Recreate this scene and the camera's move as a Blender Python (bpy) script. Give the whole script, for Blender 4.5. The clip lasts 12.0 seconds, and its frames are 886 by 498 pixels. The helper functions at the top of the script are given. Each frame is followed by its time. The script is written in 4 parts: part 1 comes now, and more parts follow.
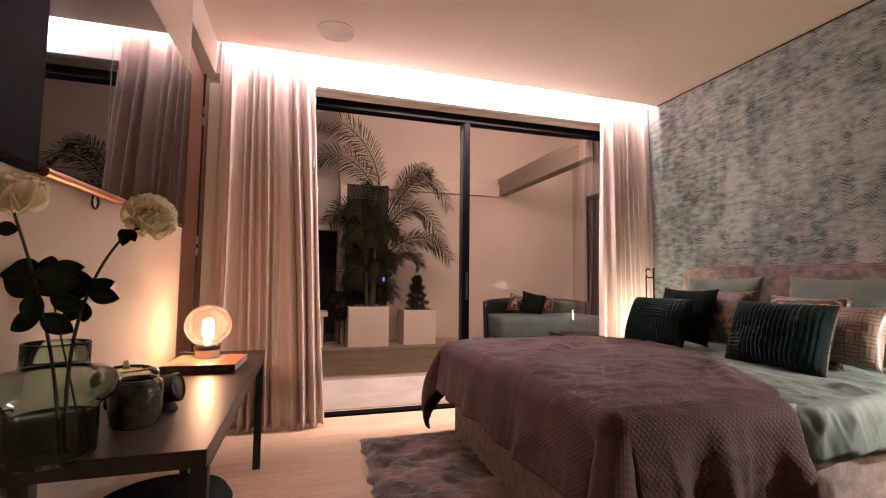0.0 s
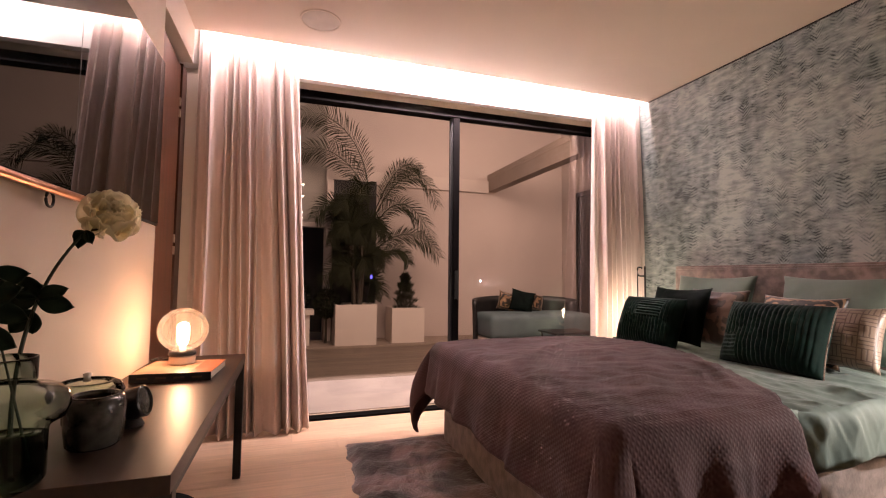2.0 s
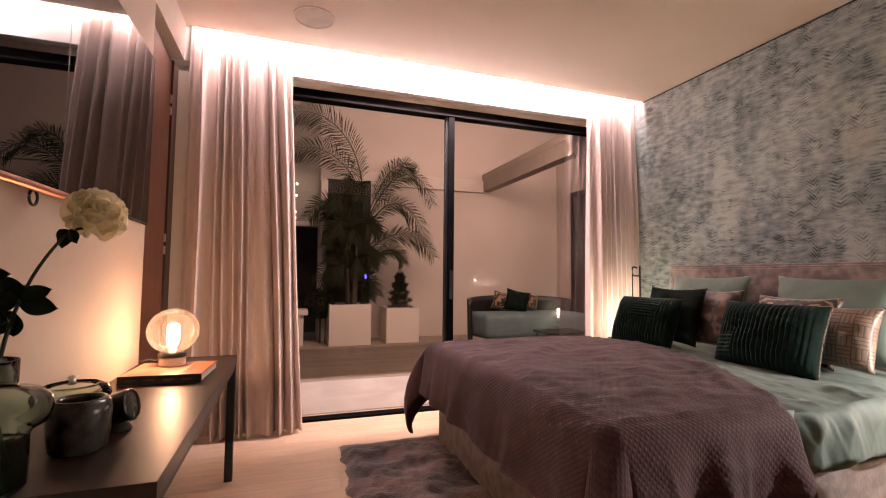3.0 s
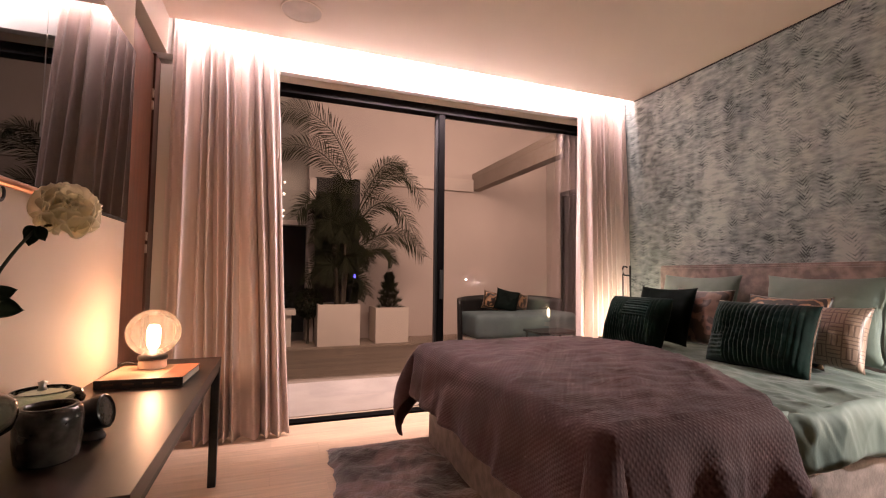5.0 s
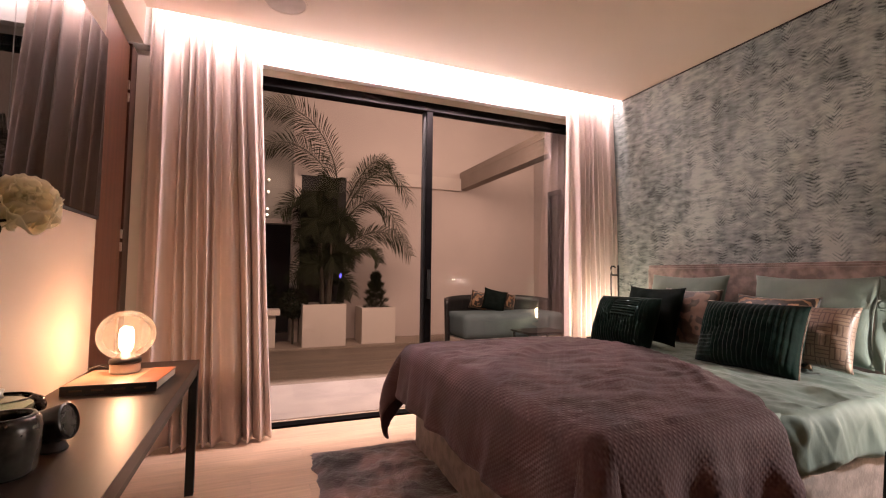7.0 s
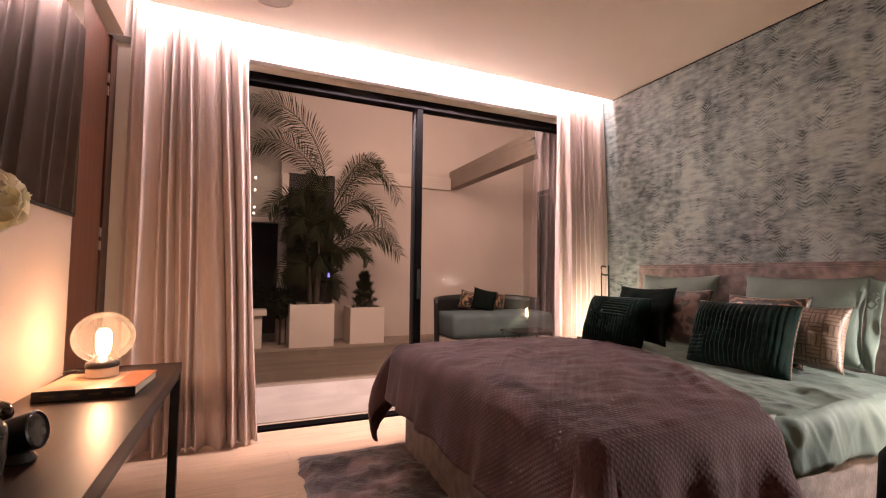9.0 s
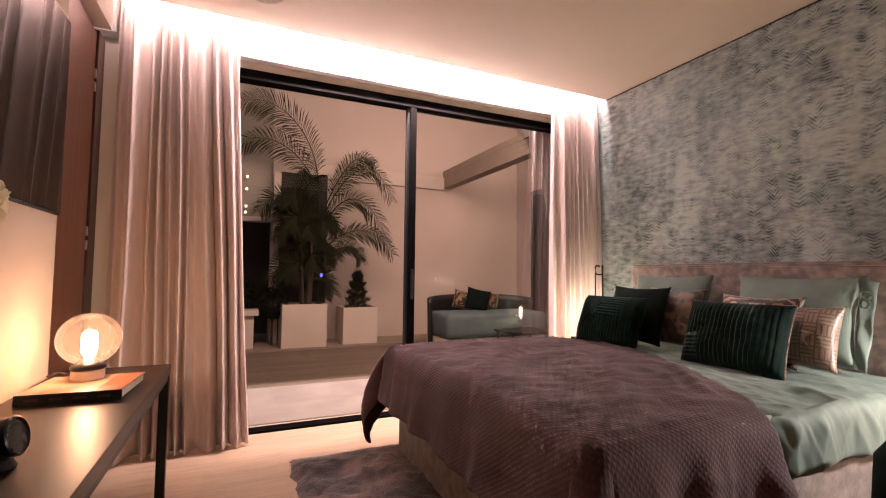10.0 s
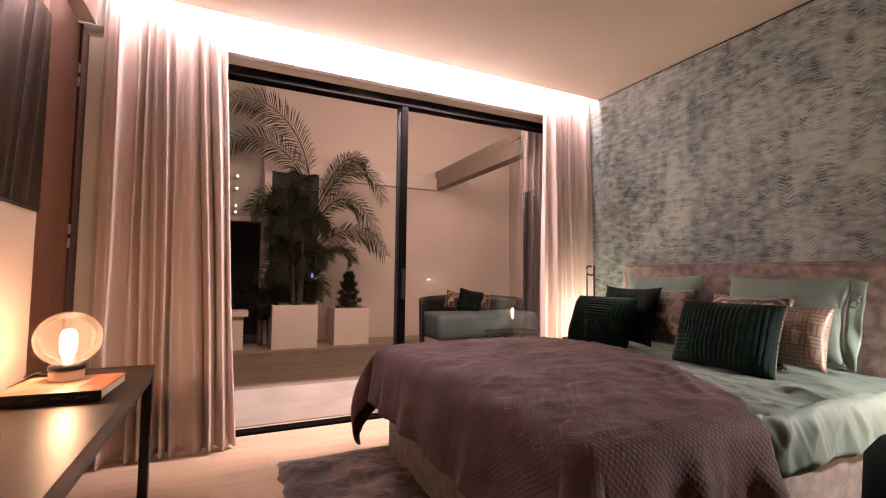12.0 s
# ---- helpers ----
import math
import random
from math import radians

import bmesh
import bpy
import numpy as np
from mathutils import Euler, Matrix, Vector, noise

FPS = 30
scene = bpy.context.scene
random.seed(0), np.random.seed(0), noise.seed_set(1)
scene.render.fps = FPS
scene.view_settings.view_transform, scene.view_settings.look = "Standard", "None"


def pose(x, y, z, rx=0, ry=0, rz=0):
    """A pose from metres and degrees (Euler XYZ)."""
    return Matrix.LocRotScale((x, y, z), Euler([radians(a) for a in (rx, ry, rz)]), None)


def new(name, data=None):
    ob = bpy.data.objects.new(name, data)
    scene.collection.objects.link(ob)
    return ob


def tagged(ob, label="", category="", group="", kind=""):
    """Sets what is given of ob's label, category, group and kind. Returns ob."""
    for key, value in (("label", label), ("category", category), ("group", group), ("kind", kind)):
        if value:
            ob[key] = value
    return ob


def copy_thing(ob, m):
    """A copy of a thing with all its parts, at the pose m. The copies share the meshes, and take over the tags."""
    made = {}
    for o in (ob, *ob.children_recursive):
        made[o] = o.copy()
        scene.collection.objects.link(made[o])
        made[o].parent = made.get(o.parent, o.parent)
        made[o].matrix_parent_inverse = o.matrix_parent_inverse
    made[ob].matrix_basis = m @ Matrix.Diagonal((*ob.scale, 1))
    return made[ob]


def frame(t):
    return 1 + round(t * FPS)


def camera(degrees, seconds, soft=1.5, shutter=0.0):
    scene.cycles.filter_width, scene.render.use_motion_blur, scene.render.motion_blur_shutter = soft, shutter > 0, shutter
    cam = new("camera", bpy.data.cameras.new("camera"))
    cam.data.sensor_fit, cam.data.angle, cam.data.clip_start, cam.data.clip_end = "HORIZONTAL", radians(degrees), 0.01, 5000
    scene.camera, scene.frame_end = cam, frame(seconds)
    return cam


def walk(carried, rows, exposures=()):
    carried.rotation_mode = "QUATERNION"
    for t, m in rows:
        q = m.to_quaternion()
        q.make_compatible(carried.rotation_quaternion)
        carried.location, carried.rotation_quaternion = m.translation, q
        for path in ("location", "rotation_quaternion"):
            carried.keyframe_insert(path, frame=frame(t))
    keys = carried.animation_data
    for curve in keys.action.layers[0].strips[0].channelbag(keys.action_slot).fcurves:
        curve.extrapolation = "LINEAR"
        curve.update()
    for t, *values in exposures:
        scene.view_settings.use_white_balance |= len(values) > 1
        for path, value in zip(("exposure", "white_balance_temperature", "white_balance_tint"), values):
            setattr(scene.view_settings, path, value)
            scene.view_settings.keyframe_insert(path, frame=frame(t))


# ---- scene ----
cam = camera(89.258, 12.0, soft=1.1)
PATH = [
    (0, pose(-0.0320, -0.1093, 1.1271, 93.945, -0.617, -16.875)),
    (0.5, pose(-0.0167, -0.0491, 1.1524, 93.467, -0.548, -17.250)),
    (1, pose(-0.0173, -0.0356, 1.1511, 93.454, -0.570, -17.598)),
    (1.5, pose(-0.0137, -0.0241, 1.1517, 93.456, -0.561, -17.988)),
    (2, pose(-0.0058, -0.0131, 1.1530, 93.438, -0.552, -18.335)),
    (2.5, pose(0.0000, 0.0000, 1.1538, 93.379, -0.547, -18.607)),
    (3, pose(0.0012, 0.0089, 1.1549, 93.400, -0.541, -19.007)),
    (5, pose(0.0114, 0.0550, 1.1551, 93.351, -0.548, -20.349)),
    (5.5, pose(0.0200, 0.0702, 1.1556, 93.346, -0.549, -20.755)),
    (6, pose(0.0229, 0.0840, 1.1554, 93.350, -0.547, -21.194)),
    (6.5, pose(0.0243, 0.0978, 1.1560, 93.323, -0.565, -21.577)),
    (7, pose(0.0294, 0.1135, 1.1554, 93.311, -0.583, -22.005)),
    (9, pose(0.0371, 0.1612, 1.1568, 93.267, -0.610, -23.433)),
    (9.5, pose(0.0412, 0.1742, 1.1572, 93.254, -0.595, -23.852)),
    (10, pose(0.0430, 0.1862, 1.1585, 93.223, -0.585, -24.292)),
    (10.5, pose(0.0436, 0.1976, 1.1591, 93.199, -0.593, -24.656)),
    (11, pose(0.0519, 0.2072, 1.1580, 93.222, -0.581, -24.999)),
    (11.5, pose(0.0530, 0.2110, 1.1547, 93.282, -0.586, -25.114)),
    (12, pose(0.0658, 0.2059, 1.1465, 93.413, -0.673, -25.210)),
]
EXPOSURE = 0.42
walk(cam, PATH, exposures=[(0.0, EXPOSURE), (12.0, EXPOSURE)])

# ---- world and lights ----
night = bpy.data.worlds.new("night")
scene.world = night
night.use_nodes = True
night.node_tree.nodes["Background"].inputs[0].default_value = (0.05, 0.05, 0.075, 1)
night.node_tree.nodes["Background"].inputs[1].default_value = 0.25


def lamp(name, kind, energy, colour, m, **more):
    data = bpy.data.lights.new(name, kind)
    data.energy, data.color = energy, colour
    for key, value in more.items():
        if key == "size":
            data.size = value
        elif key == "size_y":
            data.shape, data.size_y = "RECTANGLE", value
        elif key == "radius":
            data.shadow_soft_size = value
        elif key == "spread":
            data.spread = radians(value)
    ob = new(name, data)
    ob.matrix_basis = m
    return ob


WARM = (1.0, 0.32, 0.14)
SOFT = (1.0, 0.66, 0.52)
# cove strip, hidden behind the ceiling lip, washing the lintel and the curtain heads
lamp("cove_light", "AREA", 172, (1.0, 0.75, 0.775), pose(1.24, 3.492, 2.985, 48, 0, 0), size=1.60, size_y=0.03, spread=125)
# weaker runs of the strip behind the curtain heads
lamp("cove_light_west", "AREA", 24, (1.0, 0.76, 0.78), pose(-0.12, 3.492, 2.985, 30, 0, 0), size=1.10, size_y=0.03)
lamp("cove_light_east", "AREA", 19, (1.0, 0.76, 0.78), pose(2.63, 3.492, 2.985, 30, 0, 0), size=1.16, size_y=0.03)
# globe lamps
lamp("desk_bulb", "POINT", 3.4, WARM, pose(-0.502, 2.44, 0.872), radius=0.022)
lamp("far_bedside_bulb", "POINT", 7, (1.0, 0.80, 0.64), pose(2.86, 3.21, 0.765), radius=0.03)
lamp("near_bedside_bulb", "POINT", 7, (1.0, 0.70, 0.56), pose(2.95, 0.76, 0.675), radius=0.03)
# reading lamp on the near side of the headboard
lamp("near_reading_bulb", "POINT", 98, (1.0, 0.88, 0.84), pose(3.035, 0.46, 1.10), radius=0.03)
# patio downlights
lamp("patio_light", "AREA", 155, (1.0, 0.66, 0.54), pose(2.6, 4.15, 3.4, 62, 0, 0), size=5.0, size_y=0.8)

# ---- materials ----


def mat(name, colour, rough=0.5, metal=0.0, vary=0.12, scale=6.0, bump=0.0, bump_scale=60.0, stretch=(1, 1, 1), spec=0.5, sheen=0.0, coat=0.0, per_object=0.0):
    m = bpy.data.materials.new(name)
    m.use_nodes = True
    nt = m.node_tree
    p = nt.nodes["Principled BSDF"]
    p.inputs["Roughness"].default_value = rough
    p.inputs["Metallic"].default_value = metal
    p.inputs["Specular IOR Level"].default_value = spec
    p.inputs["Sheen Weight"].default_value = sheen
    p.inputs["Coat Weight"].default_value = coat
    tc = nt.nodes.new("ShaderNodeTexCoord")
    mp = nt.nodes.new("ShaderNodeMapping")
    mp.inputs["Scale"].default_value = stretch
    nt.links.new(tc.outputs["Object"], mp.inputs["Vector"])
    n1 = nt.nodes.new("ShaderNodeTexNoise")
    n1.inputs["Scale"].default_value, n1.inputs["Detail"].default_value = scale, 6
    nt.links.new(mp.outputs[0], n1.inputs["Vector"])
    hi = tuple(min(1, c * (1 + vary)) for c in colour)
    lo = tuple(c * (1 - vary) for c in colour)
    ramp = nt.nodes.new("ShaderNodeValToRGB")
    ramp.color_ramp.elements[0].color, ramp.color_ramp.elements[1].color = (*lo, 1), (*hi, 1)
    ramp.color_ramp.elements[0].position, ramp.color_ramp.elements[1].position = 0.3, 0.7
    nt.links.new(n1.outputs["Fac"], ramp.inputs[0])
    out = ramp.outputs[0]
    if per_object:
        info = nt.nodes.new("ShaderNodeObjectInfo")
        mr = nt.nodes.new("ShaderNodeMapRange")
        mr.inputs["To Min"].default_value, mr.inputs["To Max"].default_value = 1 - per_object, 1 + per_object
        nt.links.new(info.outputs["Random"], mr.inputs["Value"])
        mx = nt.nodes.new("ShaderNodeVectorMath")
        mx.operation = "SCALE"
        nt.links.new(out, mx.inputs[0])
        nt.links.new(mr.outputs[0], mx.inputs["Scale"])
        out = mx.outputs[0]
    nt.links.new(out, p.inputs["Base Color"])
    if bump:
        n2 = nt.nodes.new("ShaderNodeTexNoise")
        n2.inputs["Scale"].default_value, n2.inputs["Detail"].default_value = bump_scale, 4
        nt.links.new(mp.outputs[0], n2.inputs["Vector"])
        b = nt.nodes.new("ShaderNodeBump")
        b.inputs["Strength"].default_value, b.inputs["Distance"].default_value = bump, 0.01
        nt.links.new(n2.outputs["Fac"], b.inputs["Height"])
        nt.links.new(b.outputs[0], p.inputs["Normal"])
    return m


def glow(name, colour, strength):
    m = bpy.data.materials.new(name)
    m.use_nodes = True
    p = m.node_tree.nodes["Principled BSDF"]
    p.inputs["Base Color"].default_value = (*colour, 1)
    p.inputs["Emission Color"].default_value = (*colour, 1)
    p.inputs["Emission Strength"].default_value = strength
    return m


def pane_glass(name, tint, gloss_ior, rough=0.0):
    """Thin glass: clear with a Fresnel gloss."""
    m = bpy.data.materials.new(name)
    m.use_nodes = True
    nt = m.node_tree
    nt.nodes.clear()
    out = nt.nodes.new("ShaderNodeOutputMaterial")
    mix = nt.nodes.new("ShaderNodeMixShader")
    tr = nt.nodes.new("ShaderNodeBsdfTransparent")
    gl = nt.nodes.new("ShaderNodeBsdfGlossy")
    fr = nt.nodes.new("ShaderNodeFresnel")
    tr.inputs[0].default_value = (*tint, 1)
    gl.inputs["Roughness"].default_value = rough
    fr.inputs[0].default_value = gloss_ior
    nt.links.new(fr.outputs[0], mix.inputs[0])
    nt.links.new(tr.outputs[0], mix.inputs[1])
    nt.links.new(gl.outputs[0], mix.inputs[2])
    nt.links.new(mix.outputs[0], out.inputs[0])
    return m


M_CEIL = mat("ceiling_paint", (0.81, 0.71, 0.605), 0.9, vary=0.02, scale=2, bump=0.03, bump_scale=180)
M_WALL = mat("warm_wall_paint", (0.72, 0.66, 0.59), 0.85, vary=0.03, scale=2, bump=0.04, bump_scale=160)
# panel cream set darker than M_WALL, so its colour tames the desk lamp's glare
M_PANEL = mat("cream_panel_paint_dimmed", (0.54, 0.45, 0.365), 0.7, vary=0.03, scale=2, bump=0.03, bump_scale=160)
M_TAUPEWALL = mat("taupe_unseen_wall", (0.16, 0.13, 0.11), 0.85, vary=0.05, scale=2)
M_LINTEL = mat("white_lintel_paint", (0.85, 0.83, 0.80), 0.85, vary=0.02)
M_FLOORBASE = mat("floor_joint", (0.46, 0.36, 0.27), 0.8)
M_PLANK = mat("pale_oak_plank", (0.68, 0.49, 0.335), 0.42, vary=0.12, scale=5, stretch=(0.6, 9, 9), bump=0.05, bump_scale=30, per_object=0.05)
M_BLACK = mat("black_aluminium", (0.004, 0.0035, 0.0035), 0.75, vary=0.2, spec=0.03)
M_BLACKMETAL = mat("black_powder_coat", (0.012, 0.012, 0.012), 0.45, vary=0.2)
M_DESK = mat("smoked_dark_veneer", (0.035, 0.021, 0.014), 0.37, vary=0.25, scale=4, stretch=(6, 0.5, 6), bump=0.02, bump_scale=90, spec=0.36)
M_CURTAIN = mat("greige_curtain", (0.80, 0.68, 0.63), 0.46, vary=0.08, scale=3, stretch=(8, 8, 0.4), sheen=0.3, bump=0.08, bump_scale=260)
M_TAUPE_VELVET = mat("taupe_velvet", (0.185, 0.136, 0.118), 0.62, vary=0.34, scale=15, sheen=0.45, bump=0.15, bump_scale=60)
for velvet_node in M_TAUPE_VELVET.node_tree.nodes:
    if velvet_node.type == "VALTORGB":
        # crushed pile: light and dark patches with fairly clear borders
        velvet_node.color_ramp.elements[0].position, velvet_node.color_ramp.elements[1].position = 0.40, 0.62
M_TV = mat("black_screen_glass", (0.004, 0.005, 0.005), 0.012, vary=0.1, spec=0.32)
M_COPPER = mat("brushed_copper", (0.42, 0.21, 0.13), 0.35, metal=1.0, vary=0.1)
M_DOOR = mat("red_brown_door_veneer", (0.115, 0.037, 0.020), 0.34, vary=0.25, scale=3, stretch=(8, 8, 0.4), bump=0.04)
M_DOORFRAME = mat("dark_brown_door_frame", (0.045, 0.018, 0.011), 0.5, vary=0.25, scale=3, stretch=(8, 8, 0.4))
M_STEEL = mat("satin_steel", (0.75, 0.72, 0.68), 0.3, metal=1.0, vary=0.05)
M_GREY_LINEN = mat("sage_grey_cotton", (0.135, 0.186, 0.158), 0.70, vary=0.10, scale=8, sheen=0.12, bump=0.20, bump_scale=14, stretch=(1.6, 0.7, 1))
M_GREEN = mat("bottle_green_velvet", (0.0035, 0.0135, 0.0105), 0.8, vary=0.35, scale=12, sheen=0.05, spec=0.10, bump=0.1, bump_scale=80)
M_DARKVEL = mat("black_green_velvet", (0.005, 0.009, 0.008), 0.85, vary=0.3, sheen=0.0, spec=0.08)
M_BOOK_COVER = mat("orange_book_cover", (0.42, 0.27, 0.175), 0.35, vary=0.5, scale=5)
M_BAND = mat("red_orange_print", (0.34, 0.115, 0.055), 0.35, vary=0.4, scale=12)
M_PAPER = mat("page_paper", (0.72, 0.66, 0.55), 0.8, vary=0.08, scale=20, stretch=(1, 1, 40))
M_SPINE = mat("black_book_spine", (0.02, 0.018, 0.016), 0.4, vary=0.4, scale=30)
M_BAR = mat("faded_title_bar", (0.10, 0.055, 0.03), 0.5, vary=0.3)
M_ROSE = mat("cream_petal", (0.96, 0.93, 0.82), 0.6, vary=0.06, scale=12, sheen=0.2)
tl = M_ROSE.node_tree
soft, half = tl.nodes.new("ShaderNodeBsdfTranslucent"), tl.nodes.new("ShaderNodeMixShader")
soft.inputs[0].default_value = (1.0, 0.97, 0.86, 1)
half.inputs[0].default_value = 0.7
tl.links.new(tl.nodes["Principled BSDF"].outputs[0], half.inputs[1])
tl.links.new(soft.outputs[0], half.inputs[2])
thin, veil = tl.nodes.new("ShaderNodeBsdfTransparent"), tl.nodes.new("ShaderNodeMixShader")
thin.inputs[0].default_value = (1.0, 0.97, 0.86, 1)
veil.inputs[0].default_value = 0.30
tl.links.new(half.outputs[0], veil.inputs[1])
tl.links.new(thin.outputs[0], veil.inputs[2])
tl.links.new(veil.outputs[0], tl.nodes["Material Output"].inputs[0])
M_STEM = mat("dark_green_stem", (0.020, 0.032, 0.014), 0.6, vary=0.3)
M_LEAF = mat("dark_rose_leaf", (0.010, 0.022, 0.010), 0.7, vary=0.3, scale=20, spec=0.2)
M_STONE = mat("dark_marbled_stone", (0.042, 0.040, 0.034), 0.26, vary=0.95, scale=14)
M_GLOSSBLACK = mat("gloss_black", (0.006, 0.006, 0.007), 0.30, vary=0.2)
M_MARBLE = mat("pale_marble", (0.70, 0.58, 0.48), 0.3, vary=0.12, scale=10)
M_RENDER = mat("patio_wall_render", (0.54, 0.46, 0.41), 0.9, vary=0.06, scale=1.2, bump=0.1, bump_scale=60)
M_PATIO = mat("patio_tile", (0.31, 0.27, 0.235), 0.6, vary=0.14, scale=3, bump=0.05, per_object=0.06)
M_BEAM = mat("taupe_beam_render", (0.30, 0.235, 0.195), 0.85, vary=0.08, scale=3, bump=0.1, bump_scale=60)
M_CORNICE = mat("cornice_render", (0.60, 0.52, 0.46), 0.9, vary=0.05, scale=2, bump=0.05)
M_FARROOM = mat("grey_far_room_paint", (0.34, 0.31, 0.27), 0.85, vary=0.15, scale=1.5)
M_PANE_GREY = mat("grey_pane_reflection", (0.060, 0.050, 0.050), 0.85, vary=0.1, scale=4)
M_DECK = mat("weathered_deck", (0.175, 0.135, 0.10), 0.7, vary=0.2, scale=4, stretch=(0.5, 8, 8), bump=0.1, per_object=0.1)
M_PLANTER = mat("cream_planter", (0.66, 0.58, 0.50), 0.6, vary=0.05, scale=3)
M_SEAT = mat("blue_grey_outdoor_cloth", (0.10, 0.145, 0.155), 0.75, vary=0.15, scale=5, bump=0.1)
M_SOIL = mat("soil", (0.04, 0.03, 0.02), 0.95, vary=0.4, scale=30, bump=0.5)
M_PALM = mat("palm_leaf", (0.015, 0.017, 0.007), 0.7, vary=0.4, scale=5, spec=0.12)
M_TRUNK = mat("palm_trunk", (0.045, 0.034, 0.022), 0.9, vary=0.3, bump=0.4)
M_GRAVEL = mat("gravel", (0.30, 0.24, 0.19), 0.9, vary=0.5, scale=60, bump=0.8, bump_scale=90)
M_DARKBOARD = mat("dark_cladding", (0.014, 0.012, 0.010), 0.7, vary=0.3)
M_GLOBE = pane_glass("amber_globe_glass", (0.96, 0.90, 0.82), 1.26)
# a faint milky tint in the globe's glass
gt = M_GLOBE.node_tree
milk, blend = gt.nodes.new("ShaderNodeBsdfTranslucent"), gt.nodes.new("ShaderNodeMixShader")
milk.inputs[0].default_value = (0.95, 0.88, 0.78, 1)
blend.inputs[0].default_value = 0.045
gt.links.new(gt.nodes["Mix Shader"].outputs[0], blend.inputs[1])
gt.links.new(milk.outputs[0], blend.inputs[2])
gt.links.new(blend.outputs[0], gt.nodes["Material Output"].inputs[0])
M_PANE = pane_glass("window_glass", (0.95, 0.94, 0.92), 1.62)
M_GREENGLASS = pane_glass("green_tinted_glass", (0.72, 0.82, 0.74), 1.36)
M_WATER = pane_glass("dark_vase_water", (0.16, 0.24, 0.19), 1.15)
M_BULB = glow("hot_filament", (1.0, 0.78, 0.52), 30)
M_LED = glow("led_strip", (1.0, 0.88, 0.80), 20)
M_SPOT = glow("spot_lens", (1.0, 0.85, 0.65), 5)
M_BLUE = glow("blue_indicator", (0.12, 0.10, 1.0), 2.5)


def wallpaper_material():
    """Teal-grey feathered leaf print: slanting barbs mirrored about upright ribs, over cloudy patches."""
    m = mat("feathered_wallpaper", (0.2, 0.22, 0.2), 0.7)
    nt = m.node_tree
    p = nt.nodes["Principled BSDF"]
    L = nt.links.new

    def math_node(op, a, b=None, c=None):
        n = nt.nodes.new("ShaderNodeMath")
        n.operation = op
        for i, v in enumerate((a, b, c)):
            if v is None:
                continue
            if isinstance(v, (int, float)):
                n.inputs[i].default_value = v
            else:
                L(v, n.inputs[i])
        return n.outputs[0]

    def noise_node(scale, detail, vec):
        n = nt.nodes.new("ShaderNodeTexNoise")
        n.inputs["Scale"].default_value, n.inputs["Detail"].default_value = scale, detail
        L(vec, n.inputs["Vector"])
        return n.outputs["Fac"]

    tc = nt.nodes.new("ShaderNodeTexCoord")
    sep = nt.nodes.new("ShaderNodeSeparateXYZ")
    L(tc.outputs["Object"], sep.inputs[0])
    y, z = sep.outputs[1], sep.outputs[2]
    wob = noise_node(3, 3, tc.outputs["Object"])
    bend = math_node("MULTIPLY", math_node("SUBTRACT", wob, 0.5), 0.09)
    fine = noise_node(11, 4, tc.outputs["Object"])
    gap = noise_node(34, 3, tc.outputs["Object"])

    def fern(width, offset, pitch, rise):
        """One layer of upright sprigs: soft slanting blades mirrored about a rib."""
        wide = math_node("MULTIPLY_ADD", math_node("ADD", y, bend), 1 / width, offset)
        rnd = nt.nodes.new("ShaderNodeTexWhiteNoise")
        rnd.noise_dimensions = "1D"
        L(math_node("FLOOR", wide), rnd.inputs["W"])
        value = rnd.outputs["Value"]
        rib = math_node("ABSOLUTE", math_node("SUBTRACT", math_node("FRACT", wide), 0.5))
        slope = math_node("MULTIPLY_ADD", value, rise * 1.6, rise * 0.1)
        phase = math_node("SUBTRACT", math_node("MULTIPLY_ADD", z, 2 * math.pi / pitch, math_node("MULTIPLY", value, 17.0)), math_node("MULTIPLY", rib, slope))
        blade = math_node("MULTIPLY_ADD", math_node("SINE", math_node("MULTIPLY_ADD", fine, 3.2, phase)), 0.80, 0.28)
        # sprigs come and go up the wall, each column at its own height
        life = math_node("SINE", math_node("MULTIPLY_ADD", z, 2 * math.pi / (width * 3.1), math_node("MULTIPLY_ADD", value, 41.0, math_node("MULTIPLY", wob, 9.0))))
        life = math_node("MULTIPLY_ADD", life, 0.55, 0.55)
        tip = math_node("MULTIPLY_ADD", rib, -3.4, 1.75)
        tip = math_node("MINIMUM", math_node("MAXIMUM", tip, 0.0), 1.0)
        blade = math_node("MULTIPLY", blade, math_node("MULTIPLY", life, tip))
        blade = math_node("MULTIPLY", blade, math_node("MULTIPLY_ADD", gap, 4.2, -1.35))
        return math_node("MINIMUM", math_node("MAXIMUM", blade, 0.0), 1.0)

    barb = math_node("MAXIMUM", fern(0.128, 0.0, 0.026, 23.0), math_node("MULTIPLY", fern(0.092, 0.37, 0.019, 18.0), 0.85))
    mp = nt.nodes.new("ShaderNodeMapping")
    mp.inputs["Scale"].default_value = (1, 1.6, 0.9)
    L(tc.outputs["Object"], mp.inputs[0])
    patch = noise_node(7.0, 5, mp.outputs[0])
    cloud = noise_node(2.6, 3, mp.outputs[0])
    mp2 = nt.nodes.new("ShaderNodeMapping")
    mp2.inputs["Scale"].default_value = (1, 1.0, 2.6)
    L(tc.outputs["Object"], mp2.inputs[0])
    streak = noise_node(11.0, 8, mp2.outputs[0])
    mask = nt.nodes.new("ShaderNodeMapRange")
    mask.inputs["From Min"].default_value, mask.inputs["From Max"].default_value = 0.30, 0.56
    L(patch, mask.inputs["Value"])
    dark = math_node("MULTIPLY", mask.outputs[0], barb)
